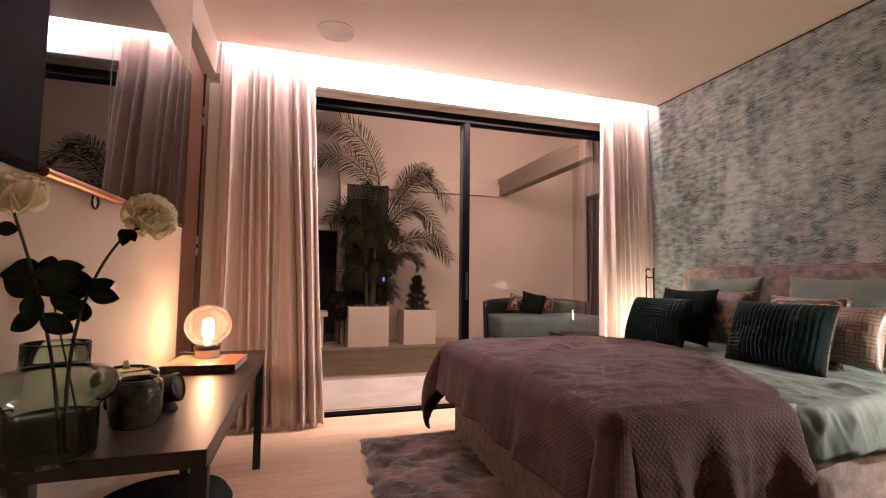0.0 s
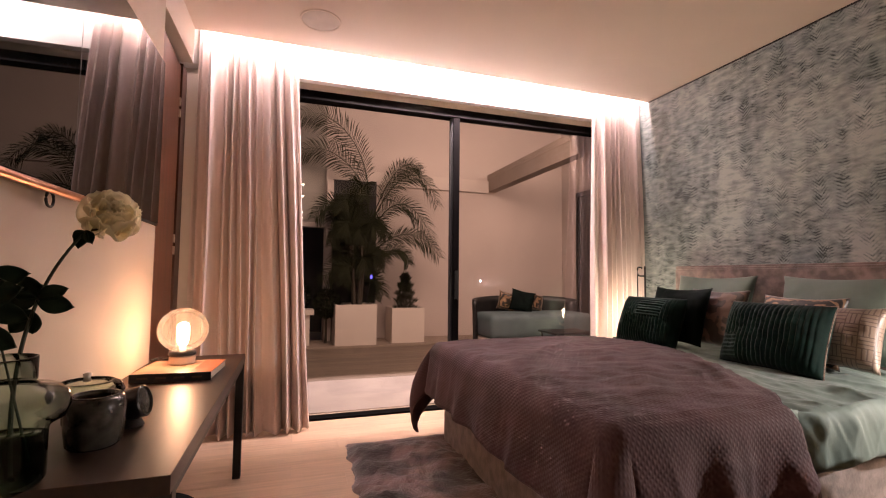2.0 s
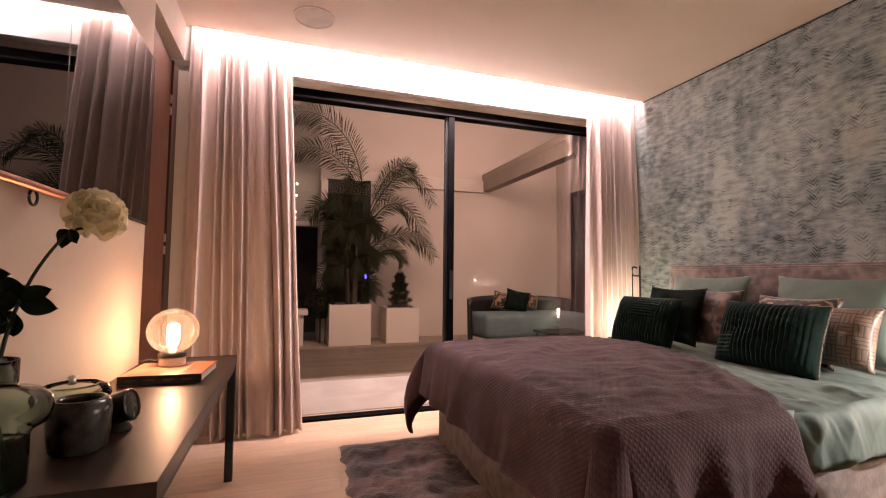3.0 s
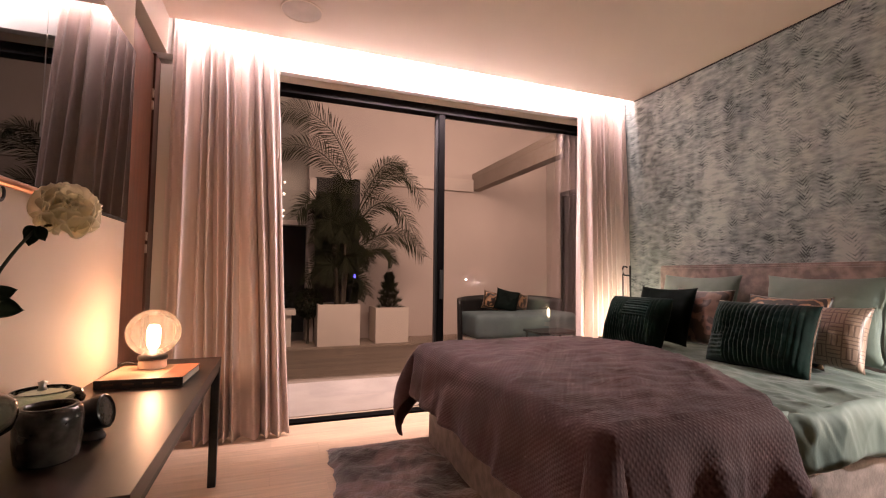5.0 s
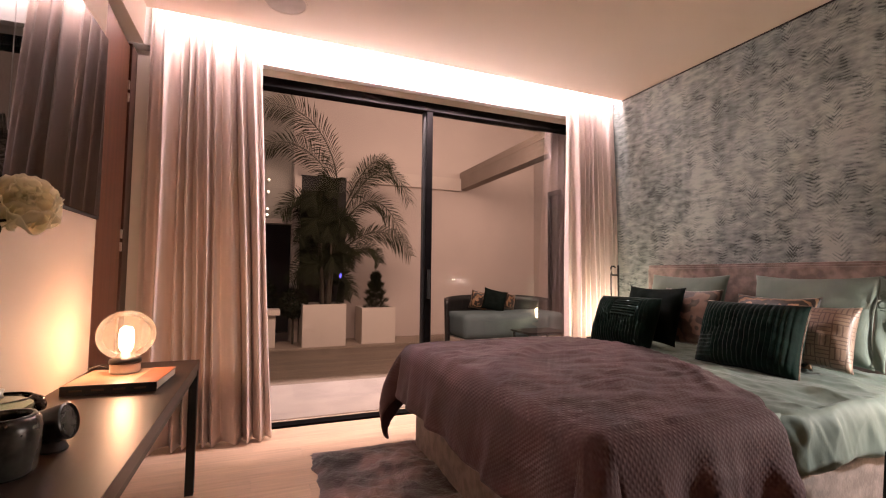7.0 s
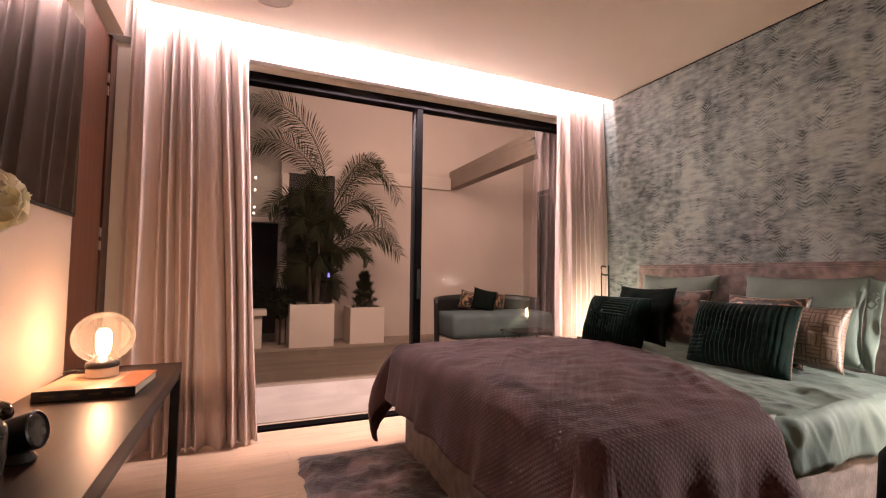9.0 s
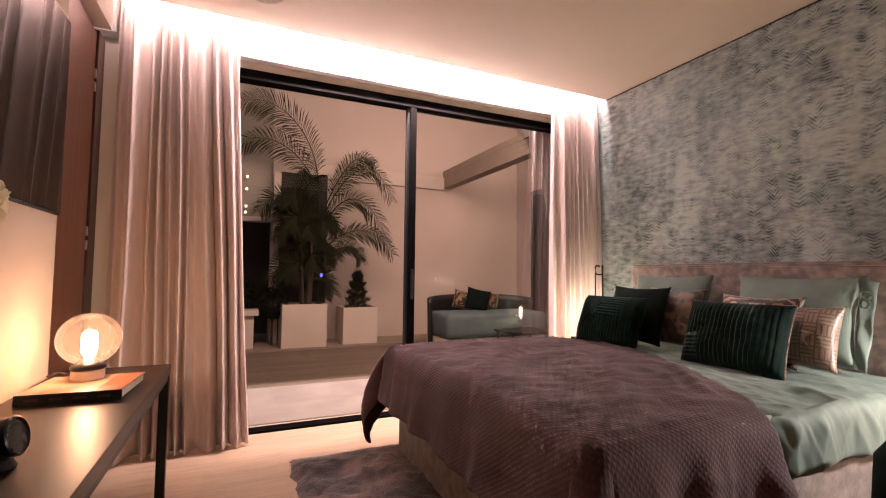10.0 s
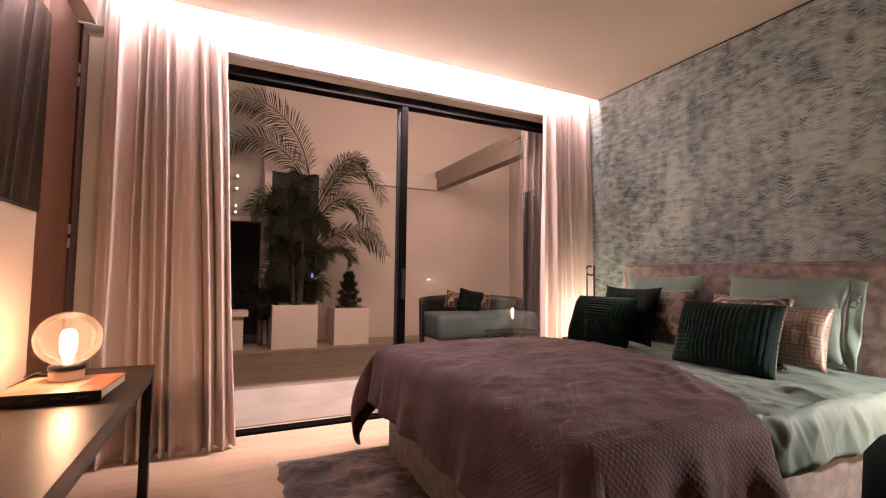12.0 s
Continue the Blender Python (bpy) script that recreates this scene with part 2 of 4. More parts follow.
    tone = math_node("SUBTRACT", math_node("MULTIPLY_ADD", cloud, 1.0, math_node("MULTIPLY_ADD", streak, 1.20, -0.49)), math_node("MULTIPLY", dark, 0.43))
    ramp = nt.nodes.new("ShaderNodeValToRGB")
    e = ramp.color_ramp.elements
    e[0].position, e[0].color = 0.12, (0.044, 0.060, 0.058, 1)
    e[1].position, e[1].color = 0.80, (0.372, 0.415, 0.390, 1)
    mid = e.new(0.45)
    mid.color = (0.194, 0.234, 0.225, 1)
    L(tone, ramp.inputs[0])
    L(ramp.outputs[0], p.inputs["Base Color"])
    b = nt.nodes.new("ShaderNodeBump")
    b.inputs["Strength"].default_value, b.inputs["Distance"].default_value = 0.15, 0.004
    L(dark, b.inputs["Height"])
    L(b.outputs[0], p.inputs["Normal"])
    return m


def throw_material():
    """Mauve-brown woven throw with a small basket relief."""
    m = mat("mauve_throw", (0.064, 0.0275, 0.030), 0.85, vary=0.32, scale=4, sheen=0.06)
    nt = m.node_tree
    p = nt.nodes["Principled BSDF"]
    uv = nt.nodes.new("ShaderNodeUVMap")
    bands = []
    for turn in (38, -38):
        mp = nt.nodes.new("ShaderNodeMapping")
        mp.inputs["Rotation"].default_value = (0, 0, radians(turn))
        nt.links.new(uv.outputs[0], mp.inputs["Vector"])
        w = nt.nodes.new("ShaderNodeTexWave")
        w.inputs["Scale"].default_value, w.inputs["Distortion"].default_value = 0.314 / 0.017, 0.35
        w.inputs["Detail"].default_value = 1.0
        nt.links.new(mp.outputs[0], w.inputs["Vector"])
        bands.append(w.outputs["Fac"])
    knit = nt.nodes.new("ShaderNodeMath")
    knit.operation = "MULTIPLY"
    nt.links.new(bands[0], knit.inputs[0])
    nt.links.new(bands[1], knit.inputs[1])
    b = nt.nodes.new("ShaderNodeBump")
    b.inputs["Strength"].default_value, b.inputs["Distance"].default_value = 0.30, 0.005
    nt.links.new(knit.outputs[0], b.inputs["Height"])
    nt.links.new(b.outputs[0], p.inputs["Normal"])
    return m


def print_material(name, dark, light, scale, dist):
    """Satin cushion cover with a swirling two-tone print."""
    m = mat(name, dark, 0.35, sheen=0.2)
    nt = m.node_tree
    tc = nt.nodes.new("ShaderNodeTexCoord")
    w = nt.nodes.new("ShaderNodeTexWave")
    w.inputs["Scale"].default_value, w.inputs["Distortion"].default_value, w.inputs["Detail"].default_value = scale, dist, 2
    nt.links.new(tc.outputs["Object"], w.inputs["Vector"])
    r = nt.nodes.new("ShaderNodeValToRGB")
    r.color_ramp.elements[0].position, r.color_ramp.elements[0].color = 0.52, (*dark, 1)
    r.color_ramp.elements[1].position, r.color_ramp.elements[1].color = 0.74, (*light, 1)
    nt.links.new(w.outputs["Fac"], r.inputs[0])
    nt.links.new(r.outputs[0], nt.nodes["Principled BSDF"].inputs["Base Color"])
    return m


def maze_material(name, dark, light):
    """Jacquard cushion cover: nested squares, turned quarter by quarter like parquet, in thin raised lines."""
    m = mat(name, dark, 0.4, sheen=0.2)
    nt = m.node_tree
    tc = nt.nodes.new("ShaderNodeTexCoord")
    sep = nt.nodes.new("ShaderNodeSeparateXYZ")
    nt.links.new(tc.outputs["Object"], sep.inputs[0])

    def node(op, a, b=0.0):
        n = nt.nodes.new("ShaderNodeMath")
        n.operation = op
        for i, v in enumerate((a, b)):
            if isinstance(v, (int, float)):
                n.inputs[i].default_value = v
            else:
                nt.links.new(v, n.inputs[i])
        return n.outputs[0]

    cell = 0.058
    y, z = node("DIVIDE", sep.outputs[1], cell), node("DIVIDE", sep.outputs[2], cell)
    fy, fz = node("FRACT", node("ADD", y, 20.0)), node("FRACT", node("ADD", z, 20.0))
    turn = node("MODULO", node("ADD", node("FLOOR", node("ADD", y, 20.0)), node("FLOOR", node("ADD", z, 20.0))), 2.0)
    run = node("ADD", node("MULTIPLY", fy, turn), node("MULTIPLY", fz, node("SUBTRACT", 1.0, turn)))
    line = node("ABSOLUTE", node("SUBTRACT", node("FRACT", node("MULTIPLY", run, 3.0)), 0.5))
    edge = node("MINIMUM", node("ABSOLUTE", node("SUBTRACT", fy, 0.5)), 1.0)
    edge = node("MAXIMUM", edge, node("ABSOLUTE", node("SUBTRACT", fz, 0.5)))
    groove = node("MAXIMUM", node("GREATER_THAN", line, 0.36), node("GREATER_THAN", edge, 0.455))
    mix = nt.nodes.new("ShaderNodeMixRGB")
    mix.inputs[1].default_value, mix.inputs[2].default_value = (*light, 1), (*dark, 1)
    nt.links.new(groove, mix.inputs[0])
    nt.links.new(mix.outputs[0], nt.nodes["Principled BSDF"].inputs["Base Color"])
    bp = nt.nodes.new("ShaderNodeBump")
    bp.invert = True
    bp.inputs["Strength"].default_value, bp.inputs["Distance"].default_value = 0.5, 0.003
    nt.links.new(groove, bp.inputs["Height"])
    nt.links.new(bp.outputs[0], nt.nodes["Principled BSDF"].inputs["Normal"])
    return m


M_PAPERED = wallpaper_material()
M_THROW = throw_material()
M_GOLD = print_material("bronze_swirl_print", (0.012, 0.009, 0.007), (0.27, 0.16, 0.085), 15, 6)
M_TANPRINT = maze_material("tan_maze_weave", (0.15, 0.105, 0.078), (0.30, 0.218, 0.165))
M_BROWNPRINT = print_material("brown_velvet_print", (0.030, 0.018, 0.013), (0.125, 0.073, 0.048), 7, 10)

# ---- building blocks ----


def thing(name, m=None, label="", category="", group="", kind=""):
    ob = new(name)
    ob.empty_display_size = 0.1
    if m is not None:
        ob.matrix_basis = m
    return tagged(ob, label, category, group, kind)


def part(name, bm, material, parent=None, label="", smooth=False):
    me = bpy.data.meshes.new(name)
    bmesh.ops.recalc_face_normals(bm, faces=bm.faces)
    bm.to_mesh(me)
    bm.free()
    me.materials.append(material)
    if smooth:
        me.polygons.foreach_set("use_smooth", [True] * len(me.polygons))
    ob = new(name, me)
    ob.parent = parent
    return tagged(ob, label)


def box(x0, x1, y0, y1, z0, z1, bevel=0.0, bm=None, seg=2):
    b = bmesh.new()
    bmesh.ops.create_cube(b, size=1, matrix=Matrix.Translation(((x0 + x1) / 2, (y0 + y1) / 2, (z0 + z1) / 2)) @ Matrix.Diagonal((x1 - x0, y1 - y0, z1 - z0, 1)))
    if bevel:
        bmesh.ops.bevel(b, geom=b.edges[:], offset=bevel, segments=seg, affect="EDGES", profile=0.6)
    if bm is None:
        return b
    me = bpy.data.meshes.new("tmp")
    b.to_mesh(me)
    b.free()
    bm.from_mesh(me)
    bpy.data.meshes.remove(me)
    return bm


def lathe(profile, n=40, sx=1.0, sy=1.0):
    """A turned form from (radius, height) pairs."""
    b = bmesh.new()
    rings = []
    for r, z in profile:
        if r < 1e-5:
            rings.append([b.verts.new((0, 0, z))])
        else:
            rings.append([b.verts.new((r * sx * math.cos(2 * math.pi * i / n), r * sy * math.sin(2 * math.pi * i / n), z)) for i in range(n)])
    for a, c in zip(rings, rings[1:]):
        for i in range(n):
            j = (i + 1) % n
            if len(a) == 1 and len(c) == 1:
                continue
            if len(a) == 1:
                b.faces.new((a[0], c[i], c[j]))
            elif len(c) == 1:
                b.faces.new((a[i], a[j], c[0]))
            else:
                b.faces.new((a[i], a[j], c[j], c[i]))
    return b


def tube(points, r0, r1=None, n=8, bm=None):
    """A round rod along points, tapering from r0 to r1."""
    b = bm or bmesh.new()
    r1 = r0 if r1 is None else r1
    pts = [Vector(p) for p in points]
    last = None
    for i, p in enumerate(pts):
        d = (pts[min(i + 1, len(pts) - 1)] - pts[max(i - 1, 0)]).normalized()
        side = d.cross(Vector((0, 0, 1)))
        if side.length < 1e-3:
            side = d.cross(Vector((0, 1, 0)))
        side.normalize()
        up = side.cross(d)
        r = r0 + (r1 - r0) * i / max(1, len(pts) - 1)
        ring = [b.verts.new(p + (side * math.cos(2 * math.pi * k / n) + up * math.sin(2 * math.pi * k / n)) * r) for k in range(n)]
        if last:
            for k in range(n):
                b.faces.new((last[k], last[(k + 1) % n], ring[(k + 1) % n], ring[k]))
        else:
            b.faces.new(ring[::-1])
        last = ring
    b.faces.new(last)
    return b


def sheet(f, nu, nv, uv=None):
    """A grid surface from f(u, v) with u, v in 0..1; uv(u, v) gives cloth coordinates in metres."""
    b = bmesh.new()
    g = [[b.verts.new(f(i / nu, j / nv)) for j in range(nv + 1)] for i in range(nu + 1)]
    lay = b.loops.layers.uv.new("UVMap") if uv else None
    for i in range(nu):
        for j in range(nv):
            idx = ((i, j), (i + 1, j), (i + 1, j + 1), (i, j + 1))
            fc = b.faces.new([g[a][c] for a, c in idx])
            if lay:
                for lp, (a, c) in zip(fc.loops, idx):
                    lp[lay].uv = uv(a / nu, c / nv)
    return b


def solid(ob, t, offset=-1.0):
    md = ob.modifiers.new("thickness", "SOLIDIFY")
    md.thickness, md.offset = t, offset
    return ob


def fbm(x, y, z=0.0, k=1.0):
    return noise.fractal(Vector((x * k, y * k, z * k)), 0.9, 2.1, 4)


# ---- the room ----
XL, XB, YB, YW, YC, ZC = -0.71, 3.279, -2.2, 3.76, 3.483, 2.89
ZH = 2.735  # underside of the cove, head of the lintel face

ceiling = part("ceiling", box(XL - 0.3, XB + 0.15, YB, YC, ZC, ZC + 0.03), M_CEIL, None)
tagged(ceiling, "smooth warm white painted plaster ceiling", "ceiling", kind="structure")
slot = part("ceiling_cove", box(XL - 0.3, XB + 0.15, YC - 0.001, YW, 3.06, 3.10), M_LINTEL, None)
tagged(slot, "white plaster top of the curtain cove", "ceiling", kind="structure")
lip = part("trim", box(XL - 0.3, XB + 0.15, YC - 0.02, YC, ZC + 0.03, 3.06), M_CEIL, None)
tagged(lip, "hidden upstand of the ceiling edge", "trim", kind="structure")
led = part("led_strip", box(-0.52, 3.08, YC + 0.0005, YC + 0.004, ZC + 0.085, ZC + 0.105), M_LED, None)
tagged(led, "warm white led strip behind the ceiling edge", "light strip")

wall_e = part("wall_east", box(XB, XB + 0.15, YB, YW + 0.2, 0, 3.1), M_PAPERED, None)
tagged(wall_e, "teal grey wallpaper with feathered leaf print", "wall", kind="structure")
# solid dark strip added to draw the shade line where wall meets ceiling
gap = part("trim_shade_strip", box(XB - 0.006, XB - 0.0005, YB, YC, ZC - 0.011, ZC - 0.0005), M_DARKBOARD, None)
tagged(gap, "thin solid dark strip added as a shade line under the ceiling", "trim", kind="structure")
# unseen wall; its dark colour is chosen to hold down bounced light
wall_s = part("wall_south", box(XL - 0.4, XB + 0.15, YB - 0.15, YB, 0, 3.1), M_TAUPEWALL, None)
tagged(wall_s, "unseen taupe wall behind the walk, kept dark to limit bounce", "wall", kind="structure")

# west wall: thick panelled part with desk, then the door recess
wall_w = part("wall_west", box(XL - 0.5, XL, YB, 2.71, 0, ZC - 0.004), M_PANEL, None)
tagged(wall_w, "cream painted wall panel behind the desk, darkened against the lamp glare", "wall", kind="structure")
wall_wr = part("wall_west_recess", box(-1.35, -1.20, 2.70, YW + 0.2, 0, 3.1), M_WALL, None)
tagged(wall_wr, "warm white wall of the door recess", "wall", kind="structure")
header = part("trim_header", box(-1.20, -0.72, 2.712, YC - 0.021, 2.63, ZC - 0.004), M_WALL, None)
tagged(header, "boxed plaster header above the side door", "trim", kind="structure")

# window wall: lintel and the part behind the left curtain
lint = part("wall_north_lintel", box(XL - 0.5, XB, YW - 0.10, YW + 0.2, 2.715, 3.06), M_LINTEL, None)
tagged(lint, "white lintel washed by the cove light", "wall", kind="structure")
wn = part("wall_north", box(-1.20, -0.40, YW, YW + 0.2, 0, 2.7145), M_WALL, None)
tagged(wn, "warm white wall beside the sliding window", "wall", kind="structure")

floor = part("floor", box(-1.3, XB + 0.1, YB, YW + 0.2, -0.12, -0.012), M_FLOORBASE, None)
tagged(floor, "pale oak plank floor with fine joints", "floor", kind="structure")


def sliding_window():
    w = thing("window_1", None, "wide black aluminium sliding window with two glass panes", "window", kind="structure")
    fr = bmesh.new()
    x0, x1, xm = -0.40, XB - 0.002, 1.357
    box(x0, x1, YW - 0.03, YW + 0.08, 2.585, 2.66, 0.003, fr)
    box(x0, x1, YW - 0.03, YW + 0.08, 0.0, 0.017, 0.003, fr)
    box(x0, x0 + 0.06, YW - 0.03, YW + 0.08, 0.017, 2.585, 0.003, fr)
    box(x1 - 0.06, x1, YW - 0.03, YW + 0.08, 0.017, 2.585, 0.003, fr)
    part("window_frame", fr, M_BLACK, w)
    mull = part("mullion", box(xm - 0.028, xm + 0.028, YW - 0.025, YW + 0.06, 0.017, 2.585, 0.004), M_BLACK, w)
    part("handle", box(xm - 0.012, xm + 0.012, YW - 0.045, YW - 0.025, 0.95, 1.20, 0.004), M_BLACKMETAL, mull, "slim black pull handle")
    part("sash_stile", box(xm - 0.046, xm - 0.0285, YW + 0.0, YW + 0.055, 0.017, 2.585, 0.002), M_BLACKMETAL, w, "slim edge of the sliding sash")
    for a, c, yy in ((x0 + 0.06, xm - 0.046, YW + 0.03), (xm + 0.028, x1 - 0.06, YW + 0.01)):
        b = bmesh.new()
        vs = [b.verts.new(p) for p in ((a, yy, 0.017), (c, yy, 0.017), (c, yy, 2.585), (a, yy, 2.585))]
        b.faces.new(vs)
        g = part("pane", b, M_PANE, w, "clear glass pane reflecting the room")
        g.visible_shadow = False
    part("bead", box(x0, x1, YW - 0.028, YW + 0.08, 2.6605, 2.7145, 0.0), M_WALL, w, "pale strip above the window head")


sliding_window()


def curtain(name, x_top, x_bot, seed, folds, label):
    rng = random.Random(seed)
    ph = [rng.uniform(0, 6.28) for _ in range(8)]
    amp = [rng.uniform(0.55, 1.35) for _ in range(40)]
    lean = [rng.uniform(-0.5, 0.5) for _ in range(41)]

    def f(u, v):
        # u along the width, v from the top down
        warp = u + 0.034 * math.sin(u * 11 + ph[0]) + 0.012 * math.sin(u * 27 + ph[4])
        s = warp * folds
        k = int(max(0.0, min(folds - 0.001, s)))
        drift = (lean[k] * (1 - s + k) + lean[k + 1] * (s - k)) * 0.9 * v * math.sin(v * 2.2 + ph[1])
        a = s * 2 * math.pi + drift
        blend = 0.5 - 0.5 * math.cos(math.pi * (s - k))
        g = (amp[k] * (1 - blend) + amp[k + 1] * blend) * (0.80 + 0.30 * v)
        g *= min(1.0, 0.22 + 7.0 * min(u, 1 - u))
        x = (x_top[0] + (x_top[1] - x_top[0]) * u) * (1 - v) + (x_bot[0] + (x_bot[1] - x_bot[0]) * u) * v
        width = (x_top[1] - x_top[0]) / folds
        x += 0.05 * width * g * math.sin(2 * a + 0.4) + 0.006 * math.sin(v * 6 + u * 17 + ph[2])
        wave = math.sin(a) + 0.26 * math.sin(2 * a + 0.8 + u * 7) * math.sin(u * 9 + ph[6])
        y = 3.598 - 0.065 * v + 0.055 * g * wave + 0.006 * math.sin(a * 0.5 + v * 4 + ph[3])
        z = 3.04 - (3.04 - 0.012) * v
        if v > 0.985:
            z += 0.006 * math.sin(u * 40)
        return (x, y, z)

    ob = part(name, sheet(f, int(folds * 20), 46), M_CURTAIN, None, smooth=True)
    solid(ob, 0.003)
    return tagged(ob, label, "curtain", "curtains at the window")


curtain("curtain", (-0.712, -0.042), (-0.72, 0.130), 3, 11, "greige floor length curtain in deep folds, drawn open")
curtain("curtain", (2.700, 3.266), (2.62, 3.266), 8, 9.5, "greige floor length curtain gathered beside the wallpaper")

# pull cord with weight at the curtain edge
cord = thing("pull_cord", pose(-0.005, 3.50, 0), "thin white curtain cord with small weight", "cord")
part("cord", tube([(0, 0, 3.02), (0, 0, 2.05)], 0.0025, n=6), M_LINTEL, cord)
part("weight", tube([(0, 0, 2.06), (0, 0, 1.99)], 0.007, 0.006, n=8), M_LINTEL, cord)

# ---- west side: screen, door, desk ----


def wall_mirror():
    t = thing("wall_mirror", pose(XL, 0, 0), "large dark tinted wall mirror with copper lower trim", "mirror")
    part("glass", box(0.001, 0.014, 1.262, 2.702, 1.415, 2.285, 0.003), M_TV, t)
    part("edge_strip", box(0.0005, 0.012, 1.262, 2.706, 1.402, 1.414, 0.002), M_BLACKMETAL, t)
    part("trim_bar", tube([(0.030, 1.262, 1.392), (0.030, 1.95, 1.398)], 0.013, n=12), M_COPPER, t, "brushed copper bar")
    ring = [(0.02, 1.585 + 0.022 * math.cos(a), 1.366 - 0.022 * math.sin(a)) for a in [i * math.pi / 10 for i in range(0, 21)]]
    part("hook", tube(ring, 0.004, n=8), M_BLACKMETAL, t, "small black ring hook")


def television():
    t = thing("television", pose(XL, 0, 0), "matt black television hung beside the dark wall mirror", "television")
    part("casing", box(0.0005, 0.022, 0.30, 1.256, 1.385, 2.42, 0.004), M_BLACK, t)
    part("screen", box(0.0222, 0.026, 0.315, 1.246, 1.400, 2.405, 0.001), M_BLACK, t, "switched off dark screen")


wall_mirror()
television()


def side_door():
    d = thing("door_1", pose(-0.79, 3.585, 0, 0, 0, 2), "red brown wooden side door in a dark frame", "door", kind="structure")
    part("door_leaf", box(-0.04, 0.0, -0.93, -0.165, 0.01, 2.58, 0.003), M_DOOR, d)
    df = part("door_frame", box(-0.06, 0.012, -0.163, -0.012, 0.0, 2.60, 0.003), M_DOORFRAME, d, "dark brown rebated frame")
    for z in (0.35, 1.28, 1.36, 2.22, 2.30):
        part("hinge", box(0.0, 0.010, -0.185, -0.163, z, z + 0.055, 0.002), M_STEEL, df, "small satin steel hinge")
    part("jamb", box(-0.10, 0.082, -0.010, 0.03, 0.0, 2.60, 0.002), M_WALL, d, "painted door jamb")


side_door()


def desk():
    x0, x1, y0, y1, h = XL + 0.004, -0.262, 1.19, 2.86, 0.69
    t = thing("desk", None, "long dark veneer wall desk on square black metal legs", "desk")
    part("desktop", box(x0, x1, y0, y1, h - 0.045, h, 0.002), M_DESK, t)
    for x in (x0 + 0.02, x1 - 0.043):
        for y in (y0 + 0.03, y1 - 0.043):
            part("leg", box(x, x + 0.041, y, y + 0.041, 0.0, h - 0.045, 0.002), M_BLACKMETAL, t)
    part("rail", box(x1 - 0.03, x1 - 0.006, y0 + 0.073, y1 - 0.045, h - 0.075, h - 0.0455, 0.002), M_BLACKMETAL, t)
    return t


desk()
DZ = 0.69


def globe_lamp(m, label):
    t = thing("table_lamp", m, label, "lamp", "globe lamps")
    part("base", lathe([(0, 0), (0.053, 0), (0.056, 0.004), (0.056, 0.034), (0.052, 0.038), (0, 0.038)]), M_MARBLE, t, "pale marble drum base", smooth=False)
    part("collar", lathe([(0, 0.0385), (0.057, 0.0385), (0.060, 0.042), (0.058, 0.056), (0.040, 0.062), (0.022, 0.082), (0, 0.082)]), M_GLOSSBLACK, t, "black metal collar", smooth=True)
    prof = [(0.109 * math.sin(a), 0.158 - 0.104 * math.cos(a)) for a in [0.42 + i * (math.pi - 0.42) / 20 for i in range(20)]] + [(0, 0.262)]
    g = part("globe", lathe(prof, 48), M_GLOBE, t, "clear amber tinted glass globe", smooth=True)
    g.visible_shadow = False
    b = part("bulb", lathe([(0, 0.082), (0.014, 0.084), (0.019, 0.092), (0.025, 0.104), (0.027, 0.125), (0.027, 0.165), (0.024, 0.181), (0.015, 0.190), (0.006, 0.193), (0, 0.194)], 40), M_BULB, t, "glowing filament bulb", smooth=True)
    b.visible_shadow = False
    return t


def book(m, w, d, h, label):
    t = thing("book", m, label, "book")
    part("pages", box(0.004, w - 0.004, 0.004, d - 0.003, 0.004, h - 0.004), M_PAPER, t)
    cov = part("cover", box(0, w, 0, d, h - 0.004, h, 0.001), M_BOOK_COVER, t, "orange and cream printed cover")
    part("cover_band", box(w * 0.72, w - 0.001, 0.005, d - 0.001, h, h + 0.0006), M_BAND, cov, "red orange printed band")
    part("back_cover", box(0, w, 0, d, 0, 0.004, 0.001), M_SPINE, t)
    sp = part("spine", box(0, w, -0.003, 0.004, 0, h, 0.001), M_SPINE, t, "black spine with pale unreadable bars")
    for i in range(4):
        part("spine_bar", box(0.03 + i * 0.07, 0.03 + i * 0.07 + 0.04, -0.0045, -0.0028, h * 0.38, h * 0.58), M_BAR, sp)
    return t


book(pose(-0.652, 2.215, DZ, 0, 0, -4), 0.315, 0.30, 0.036, "large coffee table book with a black spine lying under the lamp")
globe_lamp(pose(-0.502, 2.44, DZ + 0.036), "clear glass globe table lamp glowing on a book")
cable = thing("lamp_cable", pose(-0.60, 2.50, DZ + 0.036), "thin black lamp cable curling over the book", "cable")
part("cord", tube([(0.04, 0, 0.006), (0.01, 0.02, 0.008), (-0.02, 0.015, 0.018), (-0.04, 0.0, 0.010), (-0.055, 0.02, 0.004), (-0.06, 0.08, 0.004)], 0.003, n=6), M_BLACKMETAL, cable)


def stone_pot():
    t = thing("stone_vase", pose(-0.505, 1.455, DZ), "dark marbled stone pot with a wide mouth", "vase")
    part("bowl", lathe([(0, 0), (0.054, 0), (0.062, 0.008), (0.068, 0.05), (0.070, 0.105), (0.066, 0.124), (0.058, 0.132), (0.050, 0.132), (0.047, 0.125), (0.052, 0.10), (0.050, 0.03), (0, 0.02)]), M_STONE, t, smooth=True)
    part("rim", lathe([(0.050, 0.1325), (0.058, 0.1325), (0.057, 0.135), (0.051, 0.135), (0.050, 0.1325)]), M_GLOSSBLACK, t, "polished dark rim", smooth=True)


